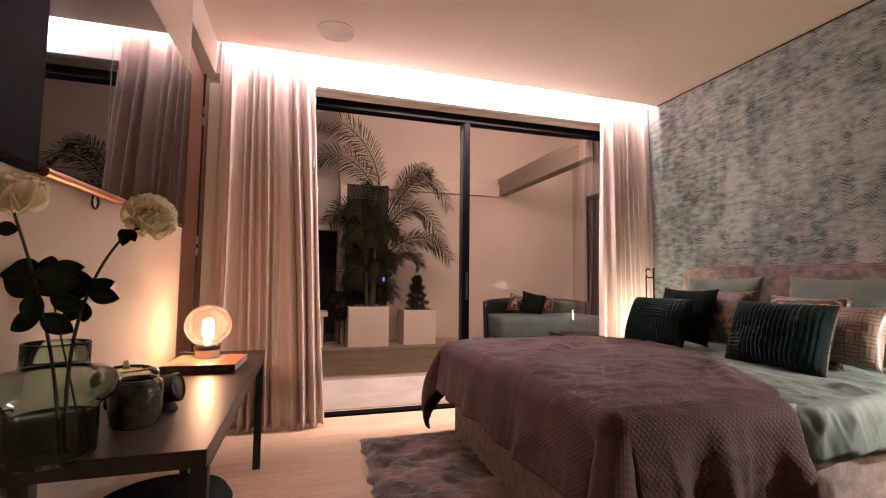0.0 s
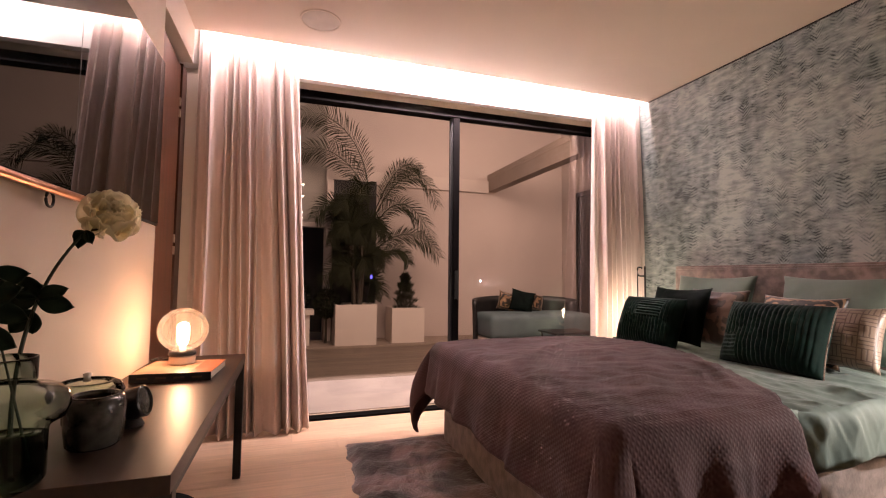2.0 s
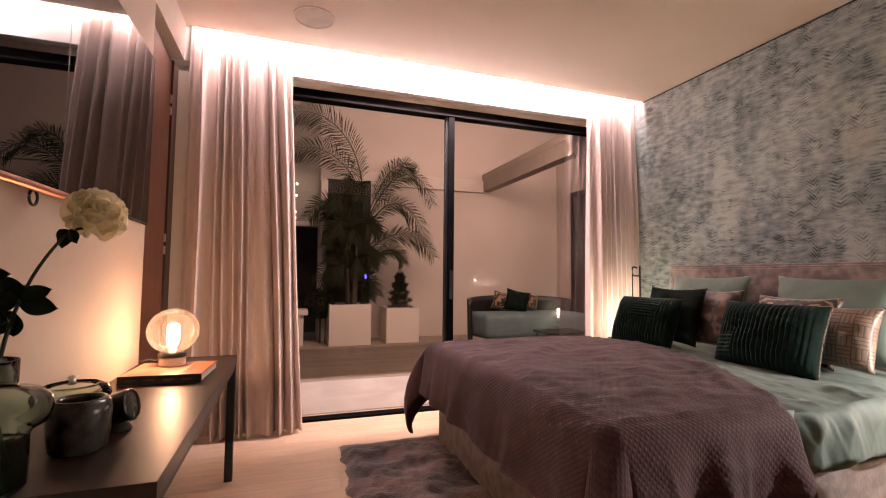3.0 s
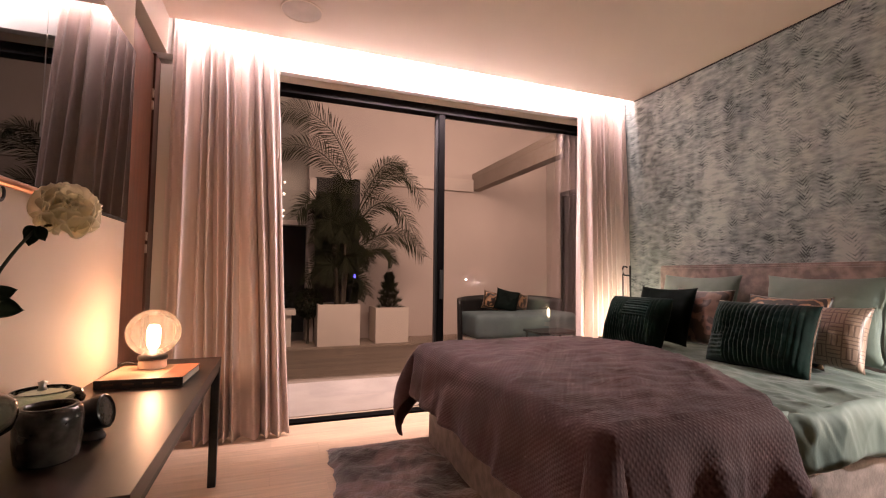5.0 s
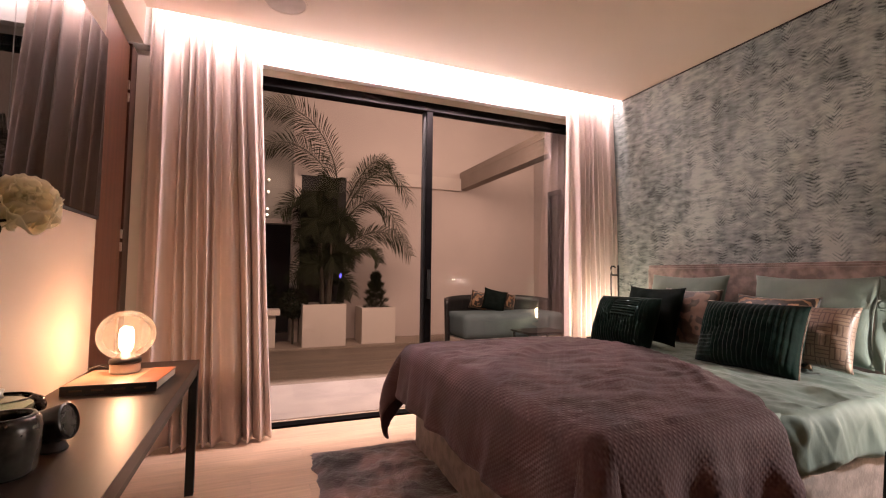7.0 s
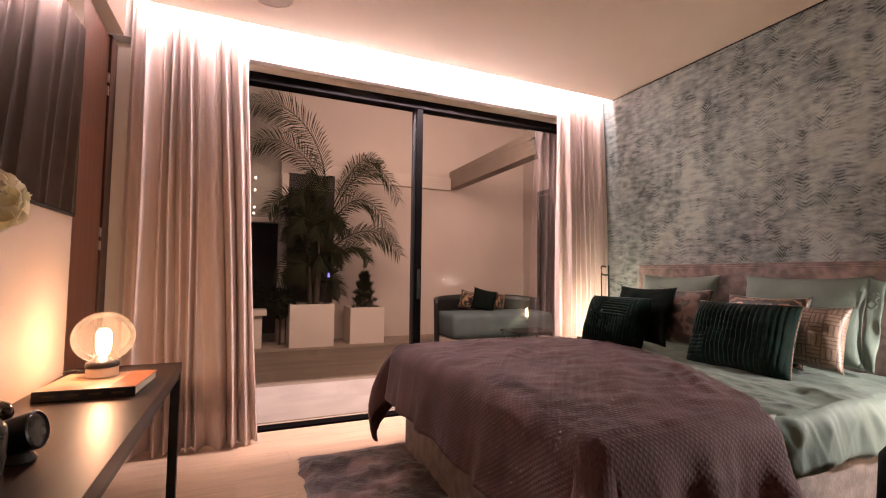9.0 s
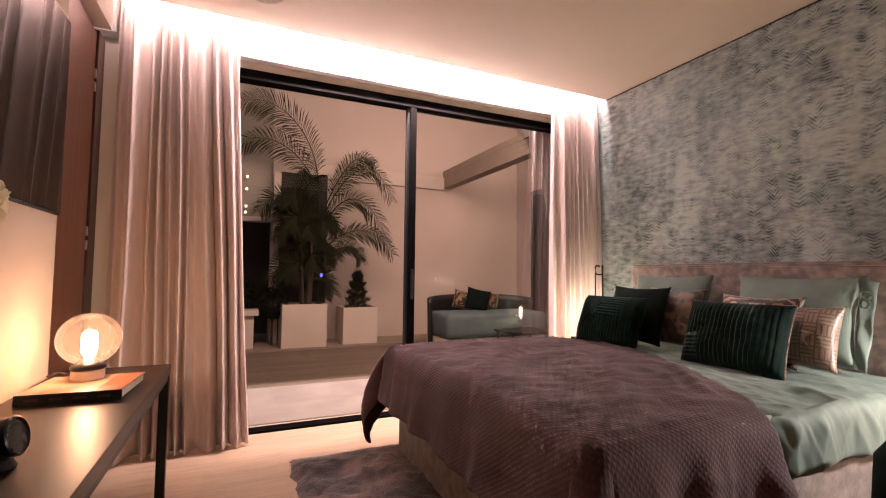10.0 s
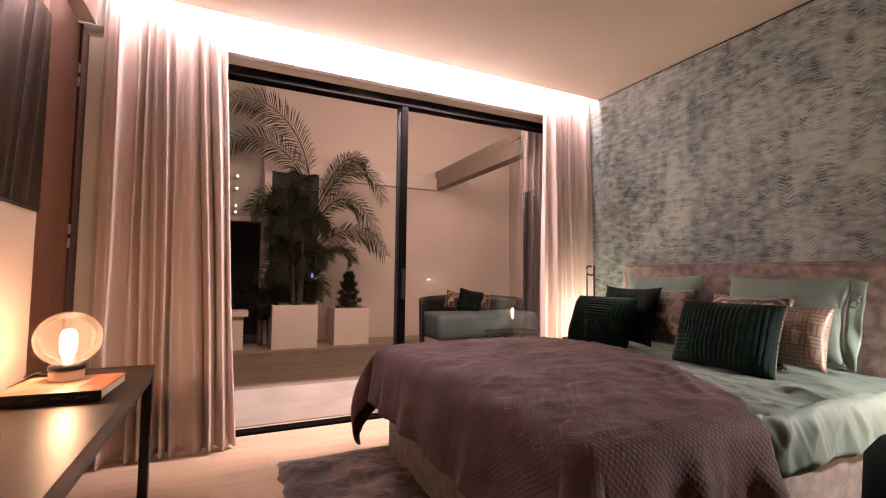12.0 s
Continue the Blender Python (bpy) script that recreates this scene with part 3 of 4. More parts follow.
def black_jar():
    t = thing("black_speaker", pose(-0.458, 1.60, DZ), "small black tilted cylinder with a grey lens face", "speaker")
    aim = pose(0, 0, 0.068, 0, 76, -8)
    b = lathe([(0, -0.050), (0.036, -0.050), (0.040, -0.046), (0.047, 0.025), (0.047, 0.032), (0.043, 0.035), (0.041, 0.030), (0, 0.030)], 48)
    bmesh.ops.transform(b, matrix=aim, verts=b.verts)
    part("body", b, M_GLOSSBLACK, t)
    b = lathe([(0, 0.0315), (0.030, 0.0312), (0.040, 0.0305)], 48)
    bmesh.ops.transform(b, matrix=aim, verts=b.verts)
    part("face", b, M_STONE, t, "dark grey glass face", smooth=True)
    part("foot", lathe([(0, 0), (0.030, 0), (0.032, 0.005), (0.022, 0.024), (0, 0.028)]), M_BLACKMETAL, t)


stone_pot()
black_jar()


def glass_vessel(name, m, prof, label, water=0.0):
    t = thing(name, m, label, "vase")
    rim = [(prof[-1][0] - 0.004, prof[-1][1] + 0.001), (prof[-1][0] - 0.005, prof[-1][1] - 0.006)]
    part("glass", lathe(prof + rim, 48), M_GREENGLASS, t, smooth=True)
    if water:
        part("water", lathe([(0, 0.008), (prof[1][0] - 0.006, 0.008), (prof[2][0] - 0.006, water), (0, water)], 40), M_WATER, t, "dark green shadowed water", smooth=True)
    return t


VX, VY = -0.610, 1.225
glass_vessel("flower_vase", pose(VX, VY, DZ), [(0, 0), (0.085, 0), (0.092, 0.01), (0.092, 0.115), (0.100, 0.128), (0.122, 0.140), (0.130, 0.165), (0.126, 0.190), (0.108, 0.206), (0.075, 0.212), (0.068, 0.220), (0.068, 0.275)], "green tinted glass vase with a bulging shoulder, half full", 0.10)
low = glass_vessel("glass_bowl", pose(-0.600, 1.66, DZ), [(0, 0), (0.050, 0), (0.058, 0.01), (0.060, 0.05), (0.072, 0.066), (0.094, 0.080), (0.098, 0.100), (0.090, 0.120), (0.070, 0.130)], "low clear glass bowl with narrow foot")
part("knob", lathe([(0, 0.13), (0.012, 0.13), (0.008, 0.14), (0.012, 0.152), (0, 0.158)], 16), M_STEEL, low, "small dark knob", smooth=True)


def petal(w, h, curl, cup, ruffle):
    def f(u, v):
        s = (u - 0.5) * 2
        wd = w * (math.sin(math.pi * min(1, 0.14 + 0.74 * v)) ** 0.55)
        lip = v ** 4
        return (s * wd, cup * (s * s) * w * 0.8 + curl * v * v + 0.22 * curl * lip + 0.0030 * lip * math.sin(s * 6 + ruffle), h * v * (1 - 0.06 * s * s * v) + 0.0022 * lip * math.sin(s * 9 + ruffle * 2))
    return sheet(f, 10, 10)


def rose():
    t = thing("rose", pose(VX, VY, DZ), "two cream white roses on long leafy stems", "flower")
    head = Vector((-0.500 - VX, 1.47 - VY, 1.297 - DZ))
    base = Vector((0.02, 0.03, 0.012))
    pts = []
    for i in range(21):
        s = i / 20
        p = base.lerp(head + Vector((-0.035, -0.055, -0.035)), s)
        p.z += 0.055 * math.sin(math.pi * s) * s + (0.02 * math.sin(math.pi * s))
        p.x -= 0.055 * math.sin(math.pi * s) * (1 - 0.3 * s)
        pts.append(p)
    pts.append(head + Vector((-0.012, -0.018, -0.022)))
    part("stem", tube(pts, 0.0052, 0.0034), M_STEM, t)
    # bloom, tipped over to the side
    tilt = Matrix.Translation(head) @ pose(0, 0, 0, 44, 30, 0) @ Matrix.Scale(1.13, 4)
    def bloom(tilt, seed):
        rng = random.Random(seed)
        for ring, (n, w, h, curl, cup, lean, r) in enumerate(((4, 0.020, 0.056, 0.000, 0.75, -8, 0.003), (5, 0.028, 0.062, -0.008, 0.65, 4, 0.008), (6, 0.037, 0.068, -0.016, 0.5, 18, 0.012), (7, 0.046, 0.070, -0.026, 0.36, 36, 0.015), (7, 0.050, 0.068, -0.034, 0.28, 58, 0.015))):
            for i in range(n):
                b = petal(w * rng.uniform(0.88, 1.12), h * rng.uniform(0.9, 1.1), -curl, -cup * 0.6, rng.uniform(0, 6.28))
                ang = 360 / n * i + ring * 25 + rng.uniform(-10, 10)
                bmesh.ops.transform(b, matrix=tilt @ pose(0, 0, 0, 0, 0, ang) @ pose(0, -r, -0.020, lean + rng.uniform(-8, 8), rng.uniform(-6, 6), 0), verts=b.verts)
                solid(part("petal", b, M_ROSE, t, smooth=True), 0.0008)
        b = lathe([(0, -0.030), (0.008, -0.028), (0.014, -0.016), (0.012, -0.006), (0, -0.004)], 12)
        bmesh.ops.transform(b, matrix=tilt, verts=b.verts)
        part("calyx", b, M_STEM, t, smooth=True)

    bloom(tilt, 5)

    def leaf(p, yaw, pitch, size):
        size *= 0.80
        def f(u, v):
            s = (u - 0.5) * 2
            wd = size * 0.36 * math.sin(math.pi * min(1.0, v * 0.97 + 0.03)) ** 0.75
            return (s * wd, v * size, 0.12 * size * s * s - 0.25 * size * v * v)
        b = sheet(f, 6, 10)
        bmesh.ops.transform(b, matrix=Matrix.Translation(p) @ pose(0, 0, 0, pitch, 0, 0) @ pose(0, 0, 0, 0, 0, yaw), verts=b.verts)
        solid(part("leaf", b, M_LEAF, t, smooth=True), 0.0012)

    # yaw turns a leaf in the upright plane: 0 up, 90 to one side, 180 down
    for k, yaw, pitch, size in ((20, 165, 70, 0.060), (20, 120, 95, 0.045), (20, -150, 60, 0.050), (12, -62, 75, 0.075), (12, -112, 100, 0.090), (12, 58, 70, 0.085), (12, 95, 105, 0.090), (11, 140, 80, 0.085), (12, 20, 60, 0.060), (11, 175, 95, 0.075), (13, 75, 115, 0.075)):
        leaf(pts[k], yaw, pitch, size)
    # second rose, its leafy stalk leaning the other way
    top = Vector((-0.672 - VX, 1.135 - VY, 1.300 - DZ))
    p2 = []
    for i in range(13):
        p = Vector((0.03, -0.02, 0.012)).lerp(top + Vector((0.0, 0.0, -0.022)), i / 12)
        p.x += 0.020 * math.sin(math.pi * i / 12)
        p2.append(p)
    part("stem", tube(p2, 0.0045, 0.003), M_STEM, t)
    bloom(Matrix.Translation(top) @ pose(0, 0, 0, 20, -12, 40) @ Matrix.Scale(0.95, 4), 9)
    p3 = [Vector((0.045, 0.05, 0.03)).lerp(Vector((-0.02, -0.02, 0.44)), i / 8) for i in range(9)]
    part("stem", tube(p3, 0.003, 0.002), M_STEM, t)
    for k, yaw, pitch, size in ((8, -60, 75, 0.10), (8, 60, 100, 0.10), (8, 170, 80, 0.085), (7, -130, 95, 0.09), (8, 0, 60, 0.08), (7, 120, 70, 0.085), (9, -95, 110, 0.075), (9, 90, 60, 0.08), (11, 85, 90, 0.06)):
        leaf(p2[k], yaw, pitch, size)
    for k, yaw, pitch, size in ((8, -70, 75, 0.09), (8, 75, 95, 0.10), (8, 150, 80, 0.085), (7, -120, 100, 0.085), (8, 10, 65, 0.07)):
        leaf(p3[k], yaw, pitch, size)


rose()


def stool():
    t = thing("stool", pose(-0.45, 1.56, 0), "low round black upholstered stool under the desk", "stool")
    part("seat", lathe([(0, 0.33), (0.18, 0.33), (0.20, 0.345), (0.205, 0.40), (0.19, 0.425), (0, 0.432)], 40), M_DARKVEL, t, smooth=True)
    for k in range(4):
        a = 0.785 + k * 1.571
        part("leg", tube([(0.15 * math.cos(a), 0.15 * math.sin(a), 0), (0.12 * math.cos(a), 0.12 * math.sin(a), 0.33)], 0.010, 0.012), M_BLACKMETAL, t)


stool()

# ---- bed ----
BX0, BX1, BY0, BY1, BZ = 0.98, 3.10, 1.22, 3.04, 0.655


def headboard():
    t = thing("headboard", pose(XB, 0, 0), "wide taupe velvet headboard with piped top edge", "headboard")
    y0, y1 = 0.10, 3.085
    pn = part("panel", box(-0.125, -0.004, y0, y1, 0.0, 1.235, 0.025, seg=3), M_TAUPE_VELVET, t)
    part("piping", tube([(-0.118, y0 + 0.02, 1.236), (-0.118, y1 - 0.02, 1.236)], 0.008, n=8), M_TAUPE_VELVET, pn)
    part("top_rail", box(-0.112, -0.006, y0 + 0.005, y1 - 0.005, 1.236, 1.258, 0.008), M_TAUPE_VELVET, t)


def bed():
    t = thing("bed", None, "wide box spring bed with taupe velvet base and sage bedding", "bed")
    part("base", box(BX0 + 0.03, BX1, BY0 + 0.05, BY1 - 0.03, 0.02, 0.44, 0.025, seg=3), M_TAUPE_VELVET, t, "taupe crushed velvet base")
    part("mattress", box(BX0 + 0.05, BX1, BY0 + 0.06, BY1 - 0.05, 0.44, BZ - 0.02, 0.05, seg=3), M_GREY_LINEN, t)
    for x in (BX0 + 0.12, BX1 - 0.12):
        for y in (BY0 + 0.14, BY1 - 0.12):
            part("foot", box(x - 0.03, x + 0.03, y - 0.03, y + 0.03, 0.0, 0.021), M_BLACKMETAL, t)

    # duvet, puffy, hanging over the near and far sides
    def f(u, v):
        x = 1.60 + (BX1 - 1.60) * u
        tuck = 0.085 * min(1.0, max(0.0, (1.92 - x) / 0.15))
        w = BY1 - BY0
        s = -0.30 + (w + 0.60) * v
        puff = 0.020 * fbm(x, s, 0.3, 2.2) + 0.016 * (0.35 - abs(fbm(x, s * 0.7, 1.3, 5))) + max(0.0, 1 - max(0.0, s) / 1.1) * (0.009 * noise.noise(Vector((x * 17 + s * 7, s * 1.6, 3.1))) + 0.005 * (0.3 - abs(noise.noise(Vector((x * 30 + s * 11, s * 2.4, 7.7))))))
        if s < 0 or s > w:
            d = -s if s < 0 else s - w
            sg = -1 if s < 0 else 1
            edge = BY0 if s < 0 else BY1
            r = 0.09
            a = min(d / r, math.pi / 2)
            y = edge + sg * (r * math.sin(a) * 0.55 + 0.009 * math.sin(x * 19 + 2 * fbm(x, 0, 0, 3)) * min(1, d * 6) + 0.016 * min(1, d * 8) * max(0.3, 1 - 2.4 * d) * (0.3 - abs(math.sin(x * 16 + d * 7 + 2 * noise.noise(Vector((x * 3, d * 2, 5.0)))))) + 0.012 * (0.3 - abs(noise.noise(Vector((x * 9 - d * 4, d * 1.5, 2.0))))) + min(1, d * 9) * max(0.25, 1 - 2.6 * d) * (0.012 * noise.noise(Vector((x * 17 - d * 7, d * 1.6, 3.1))) + 0.008 * (0.3 - abs(noise.noise(Vector((x * 30 - d * 11, d * 2.4, 7.7)))))))
            z = BZ - r * (1 - math.cos(a)) - max(0, d - r * math.pi / 2) * 0.92 + 0.01 * math.sin(x * 9)
            y -= sg * tuck * min(1.0, d * 12)
            if d > 0.27:
                y -= sg * (d - 0.27) * 1.2
        else:
            y, z = BY0 + s, BZ + 0.018 * math.sin(math.pi * s / w)
            z += puff - 0.4 * tuck * max(0.0, 1 - s / 0.9)
            # long drag creases towards the near side
            k = max(0.0, 1 - s / 0.7)
            z += 0.008 * k * math.sin(x * 17 + s * 6 + 2.5 * noise.noise(Vector((x * 2.5, s * 2, 4.0)))) + 0.016 * k * (0.3 - abs(math.sin(x * 11 - s * 5 + 2.0 * noise.noise(Vector((x * 3, s * 2, 9.0))))) ** 0.7)
        return (x, y, z)

    d = part("duvet", sheet(f, 200, 180), M_GREY_LINEN, t, "rumpled sage grey duvet", smooth=True)
    solid(d, 0.012)


def throw():
    ob_x0, ob_y0, ob_y1 = BX0 + 0.01, BY0 + 0.0, BY1 + 0.0
    top = BZ + 0.035

    def plan(u, v):
        # v across the bed from the near hem to the far hem, u from the foot hem to the slanting head edge
        yy = (BY0 - 0.56) + (BY1 + 0.44 - (BY0 - 0.56)) * v
        head = 1.74 + 0.52 * min(1.0, max(0.0, (yy - BY0) / 1.0)) ** 0.75
        xx = (BX0 - 0.38) + (head - (BX0 - 0.38)) * u
        return xx, yy

    def f(u, v):
        xx, yy = plan(u, v)
        dx = max(0.0, ob_x0 - xx)
        dy = ob_y0 - yy if yy < ob_y0 else (yy - ob_y1 if yy > ob_y1 else 0.0)
        sg = -1 if yy < ob_y0 else 1
        d = math.hypot(dx, dy)
        cx, cy = max(xx, ob_x0), min(max(yy, ob_y0), ob_y1)
        ridge = 0.0
        for px, py, qx, qy, wide, tall in ((2.20, 2.98, 1.15, 2.05, 0.05, 0.016), (2.12, 2.30, 1.30, 1.35, 0.06, 0.014), (1.95, 2.95, 1.02, 2.60, 0.05, 0.012), (2.05, 1.95, 1.75, 1.30, 0.035, 0.016), (1.55, 2.98, 1.00, 1.75, 0.07, 0.010)):
            ex, ey = qx - px, qy - py
            q = ((xx - px) * ex + (yy - py) * ey) / (ex * ex + ey * ey)
            off = ((xx - px) * ey - (yy - py) * ex) / math.hypot(ex, ey) + 0.04 * math.sin(q * 6 + px * 9)
            ridge += tall * math.exp(-(off / wide) ** 2) * math.exp(-((q - 0.5) / 0.42) ** 4)
        wr = ridge + 0.010 * (0.3 - abs(math.sin(xx * 5.0 - yy * 7.0 + 2.5 * fbm(xx, yy, 8, 1.6))) ** 0.5) + 0.010 * fbm(xx, yy, 0, 2.0) + 0.014 * abs(fbm(xx * 0.5 + yy * 0.4, yy, 5, 5)) ** 0.8
        crown = 0.02 * math.sin(math.pi * (cy - BY0) / (BY1 - BY0))
        if d < 1e-6:
            edge = min(1.0, (xx - ob_x0) / 0.10)
            return (xx, yy, top + crown + wr - 0.010 * (1 - edge))
        nx, ny = -dx / d, sg * dy / d
        r = 0.075
        a = min(d / r, math.pi / 2)
        out = r * math.sin(a) * 0.7
        along = cx * 1.0 + cy * 1.0
        hang = max(0.0, d - r)
        corner = min(dx, dy) / max(d, 1e-6)
        ripple = hang * (0.10 * math.sin(along * 17.0 + 2.6 * fbm(cx, cy, 2, 2) + 2.5 * d) + 0.08 * (0.6 - abs(math.sin(along * 13 + 1.0 - 2.2 * d + 2 * fbm(cx, cy, 7, 2))) ** 0.6) + 0.06 * fbm(cx, cy, d * 2, 6))
        if dx > dy:
            ripple *= 0.38
        ang = math.atan2(dy, max(dx, 1e-6))
        if dx > 0 and dy > 0:
            ripple -= hang * 0.07 * math.cos(ang * 4.0)
        out += hang * (0.15 + 1.25 * corner) - 2.35 * corner * hang * hang + ripple * (1 - 0.5 * corner) + 0.014 * min(1.0, d * 12)
        z = top + crown * (1 - min(1, d * 8)) - r * (1 - math.cos(a)) - max(0, d - r * math.pi / 2) * 0.93 + wr * 0.5 - 0.010 - 0.22 * corner * (d / 0.58)
        return (cx + nx * out, cy + ny * out, max(z, 0.035))

    t = thing("throw", pose(0, 0, 0), "mauve brown woven throw spread over the foot of the bed", "throw")
    cloth = part("cloth", sheet(f, 130, 200, plan), M_THROW, t, smooth=True)
    solid(cloth, 0.006, 1.0)
    rim = [f(0, i / 200) for i in range(201)] + [f(i / 130, 1) for i in range(1, 131)] + [f(1, 1 - i / 200) for i in range(1, 201)] + [f(1 - i / 130, 0) for i in range(1, 130)]
    part("hem", tube(rim, 0.0065, n=6), M_THROW, cloth, "rolled stitched hem")


headboard()
bed()
throw()


def cushion(name, m, w, h, th, material, label, category="cushion", ribs=0, pinch=0.10, group="", piping=None, patch=(2, 2, 2, 2)):
    """A stuffed cushion standing on its lower edge: its faces look along x, its width runs along y."""
    def side(sg):
        def f(u, v):
            a, c = (u - 0.5) * 2, (v - 0.5) * 2
            ex, ey = 1 - abs(a) ** 2.6, 1 - abs(c) ** 2.6
            k = max(0.0, ex * ey) ** 0.5
            pin = 1 - pinch * (1 - abs(a) ** 2) * abs(c) ** 3
            pin2 = 1 - pinch * (1 - abs(c) ** 2) * abs(a) ** 3
            y, z = a * w / 2 * pin2, c * h / 2 * pin
            x = sg * th / 2 * k + 0.014 * k * fbm(y * 1.0 + w * 7, z, sg, 6) + 0.006 * k * (0.3 - abs(fbm(y, z + w * 3, sg, 11)))
            if ribs and sg < 0:
                if patch[0] < u < patch[1] and patch[2] < v < patch[3]:
                    x -= k * (0.003 + 0.014 * abs(math.sin(math.pi * v * ribs * 0.8)) ** 0.7)
                else:
                    x -= 0.014 * k * abs(math.sin(math.pi * (u + 0.03 * math.sin(v * 3)) * ribs)) ** 0.7
            return (x, y, z)
        return f
    n = 168 if ribs else 36
    t = thing(name, m, label, category, group)
    b = sheet(side(-1), n, 80 if ribs else 40)
    me = bpy.data.meshes.new("tmp")
    b2 = sheet(side(1), n, 80 if ribs else 40)
    b2.to_mesh(me)
    b2.free()
    b.from_mesh(me)
    bpy.data.meshes.remove(me)
    bmesh.ops.remove_doubles(b, verts=b.verts, dist=0.0006)
    cv = part("cover", b, material, t, smooth=True)
    if piping:
        pts = []
        for i in range(81):
            s = i / 80 * 4
            k, r = int(s) % 4, s - int(s)
            a, c = ((-1 + 2 * r, -1), (1, -1 + 2 * r), (1 - 2 * r, 1), (-1, 1 - 2 * r))[k]
            pts.append((0, a * w / 2 * (1 - pinch * (1 - c * c) * abs(a) ** 3), c * h / 2 * (1 - pinch * (1 - a * a) * abs(c) ** 3)))
        part("piping", tube(pts, 0.004, n=6), piping, cv)
    return t


# facing the foot of the bed, leaning back
cushion("pillow", pose(2.985, 2.585, 0.935, 0, 14, 0), 0.66, 0.50, 0.17, M_GREY_LINEN, "plump sage grey pillow leaning on the headboard", "pillow", group="bed pillows")
pr = cushion("pillow", pose(2.965, 1.745, 0.935, 0, 16, 0), 0.66, 0.50, 0.18, M_GREY_LINEN, "plump sage grey pillow with creased open end", "pillow", group="bed pillows")

def flange_f(u, v):
    z = -0.235 + 0.47 * v
    return (-0.015 + 0.006 * math.sin(v * 17 + u * 2) + 0.005 * math.sin(u * 5 + v * 9) + 0.02 * u, -0.315 - 0.050 * u - 0.012 * v * u, z - 0.02 * u)


solid(part("flange", sheet(flange_f, 6, 40), M_GREY_LINEN, pr, "loose creased pillowcase end", smooth=True), 0.004)
for sg in (-1, 1):
    loop = [(-0.03, -0.345 + 0.02 * sg * math.sin(a), 0.11 + sg * 0.022 * (1 - math.cos(a))) for a in [i * 0.628 for i in range(11)]]
    part("tie", tube(loop, 0.005, n=6), M_GREY_LINEN, pr, "small fabric tie")
cushion("cushion", pose(2.86, 2.44, 0.875, 0, 16, 4), 0.44, 0.42, 0.14, M_BROWNPRINT, "brown mottled velvet cushion behind the dark ones", group="bed cushions")
cushion("cushion", pose(2.72, 2.64, 0.880, 0, 18, 4), 0.48, 0.43, 0.14, M_DARKVEL, "black green plain velvet cushion", group="bed cushions")
cushion("cushion", pose(2.76, 1.815, 0.865, 0, 16, 0), 0.46, 0.40, 0.13, M_GOLD, "satin cushion with bronze swirl print", group="bed cushions")
cushion("cushion", pose(2.735, 1.60, 0.855, 0, 18, 0), 0.40, 0.34, 0.14, M_TANPRINT, "tan cushion with woven maze pattern", group="bed cushions")
cushion("cushion", pose(2.52, 2.70, 0.830, 0, 22, 6), 0.52, 0.38, 0.23, M_GREEN, "bottle green ribbed velvet cushion beside the far edge", group="bed cushions", ribs=22, pinch=0.05, patch=(0.20, 0.56, 0.52, 1.0))
cushion("cushion", pose(2.52, 1.79, 0.835, 0, 22, 4), 0.54, 0.39, 0.23, M_GREEN, "bottle green ribbed velvet cushion with tan piping", group="bed cushions", ribs=22, pinch=0.05, piping=M_TANPRINT, patch=(0.74, 1.0, 0.0, 0.42))


def nightstand(y, label, x=3.02, up=0.0):
    t = thing("nightstand", pose(x, y, 0), label, "nightstand", "bedside tables")
    part("body", box(-0.20, 0.12, -0.17, 0.17, 0.08, 0.50 + up, 0.006), M_GLOSSBLACK, t)
    part("top", box(-0.21, 0.125, -0.18, 0.18, 0.501 + up, 0.525 + up, 0.004), M_BLACKMETAL, t)
    part("drawer", box(-0.212, -0.201, -0.16, 0.16, 0.28 + up, 0.48 + up, 0.003), M_GLOSSBLACK, t)
    for x in (-0.17, 0.09):
        for yy in (-0.14, 0.14):
            part("leg", box(x - 0.012, x + 0.012, yy - 0.012, yy + 0.012, 0, 0.081), M_BLACKMETAL, t)


nightstand(3.245, "small black bedside table beside the curtain", 2.98, 0.09)
nightstand(0.80, "small black bedside table beside the bed")
globe_lamp(pose(2.86, 3.21, 0.615), "glass globe lamp lit on the far bedside table")
globe_lamp(pose(2.95, 0.76, 0.525), "glass globe lamp lit on the near bedside table")


def reading_light():
    t = thing("reading_lamp", pose(3.04, 3.22, 0), "slim black metal reading lamp on an upright rod", "lamp", "reading lamps")
    part("rod", tube([(0.03, 0.12, 0.0), (0.03, 0.12, 1.26)], 0.008, n=8), M_BLACKMETAL, t)
    part("hoop", tube([(0.03, 0.12, 1.17), (-0.03, 0.12, 1.17), (-0.05, 0.12, 1.18), (-0.055, 0.12, 1.235), (-0.045, 0.12, 1.25), (-0.015, 0.12, 1.25), (-0.005, 0.12, 1.24)], 0.0075, n=8), M_BLACKMETAL, t)
    part("arm", tube([(-0.055, 0.12, 1.18), (-0.055, 0.12, 0.92)], 0.0055, n=8), M_BLACKMETAL, t)
    part("base", lathe([(0, 0), (0.07, 0), (0.07, 0.012), (0, 0.014)], 24), M_BLACKMETAL, t)
    return t


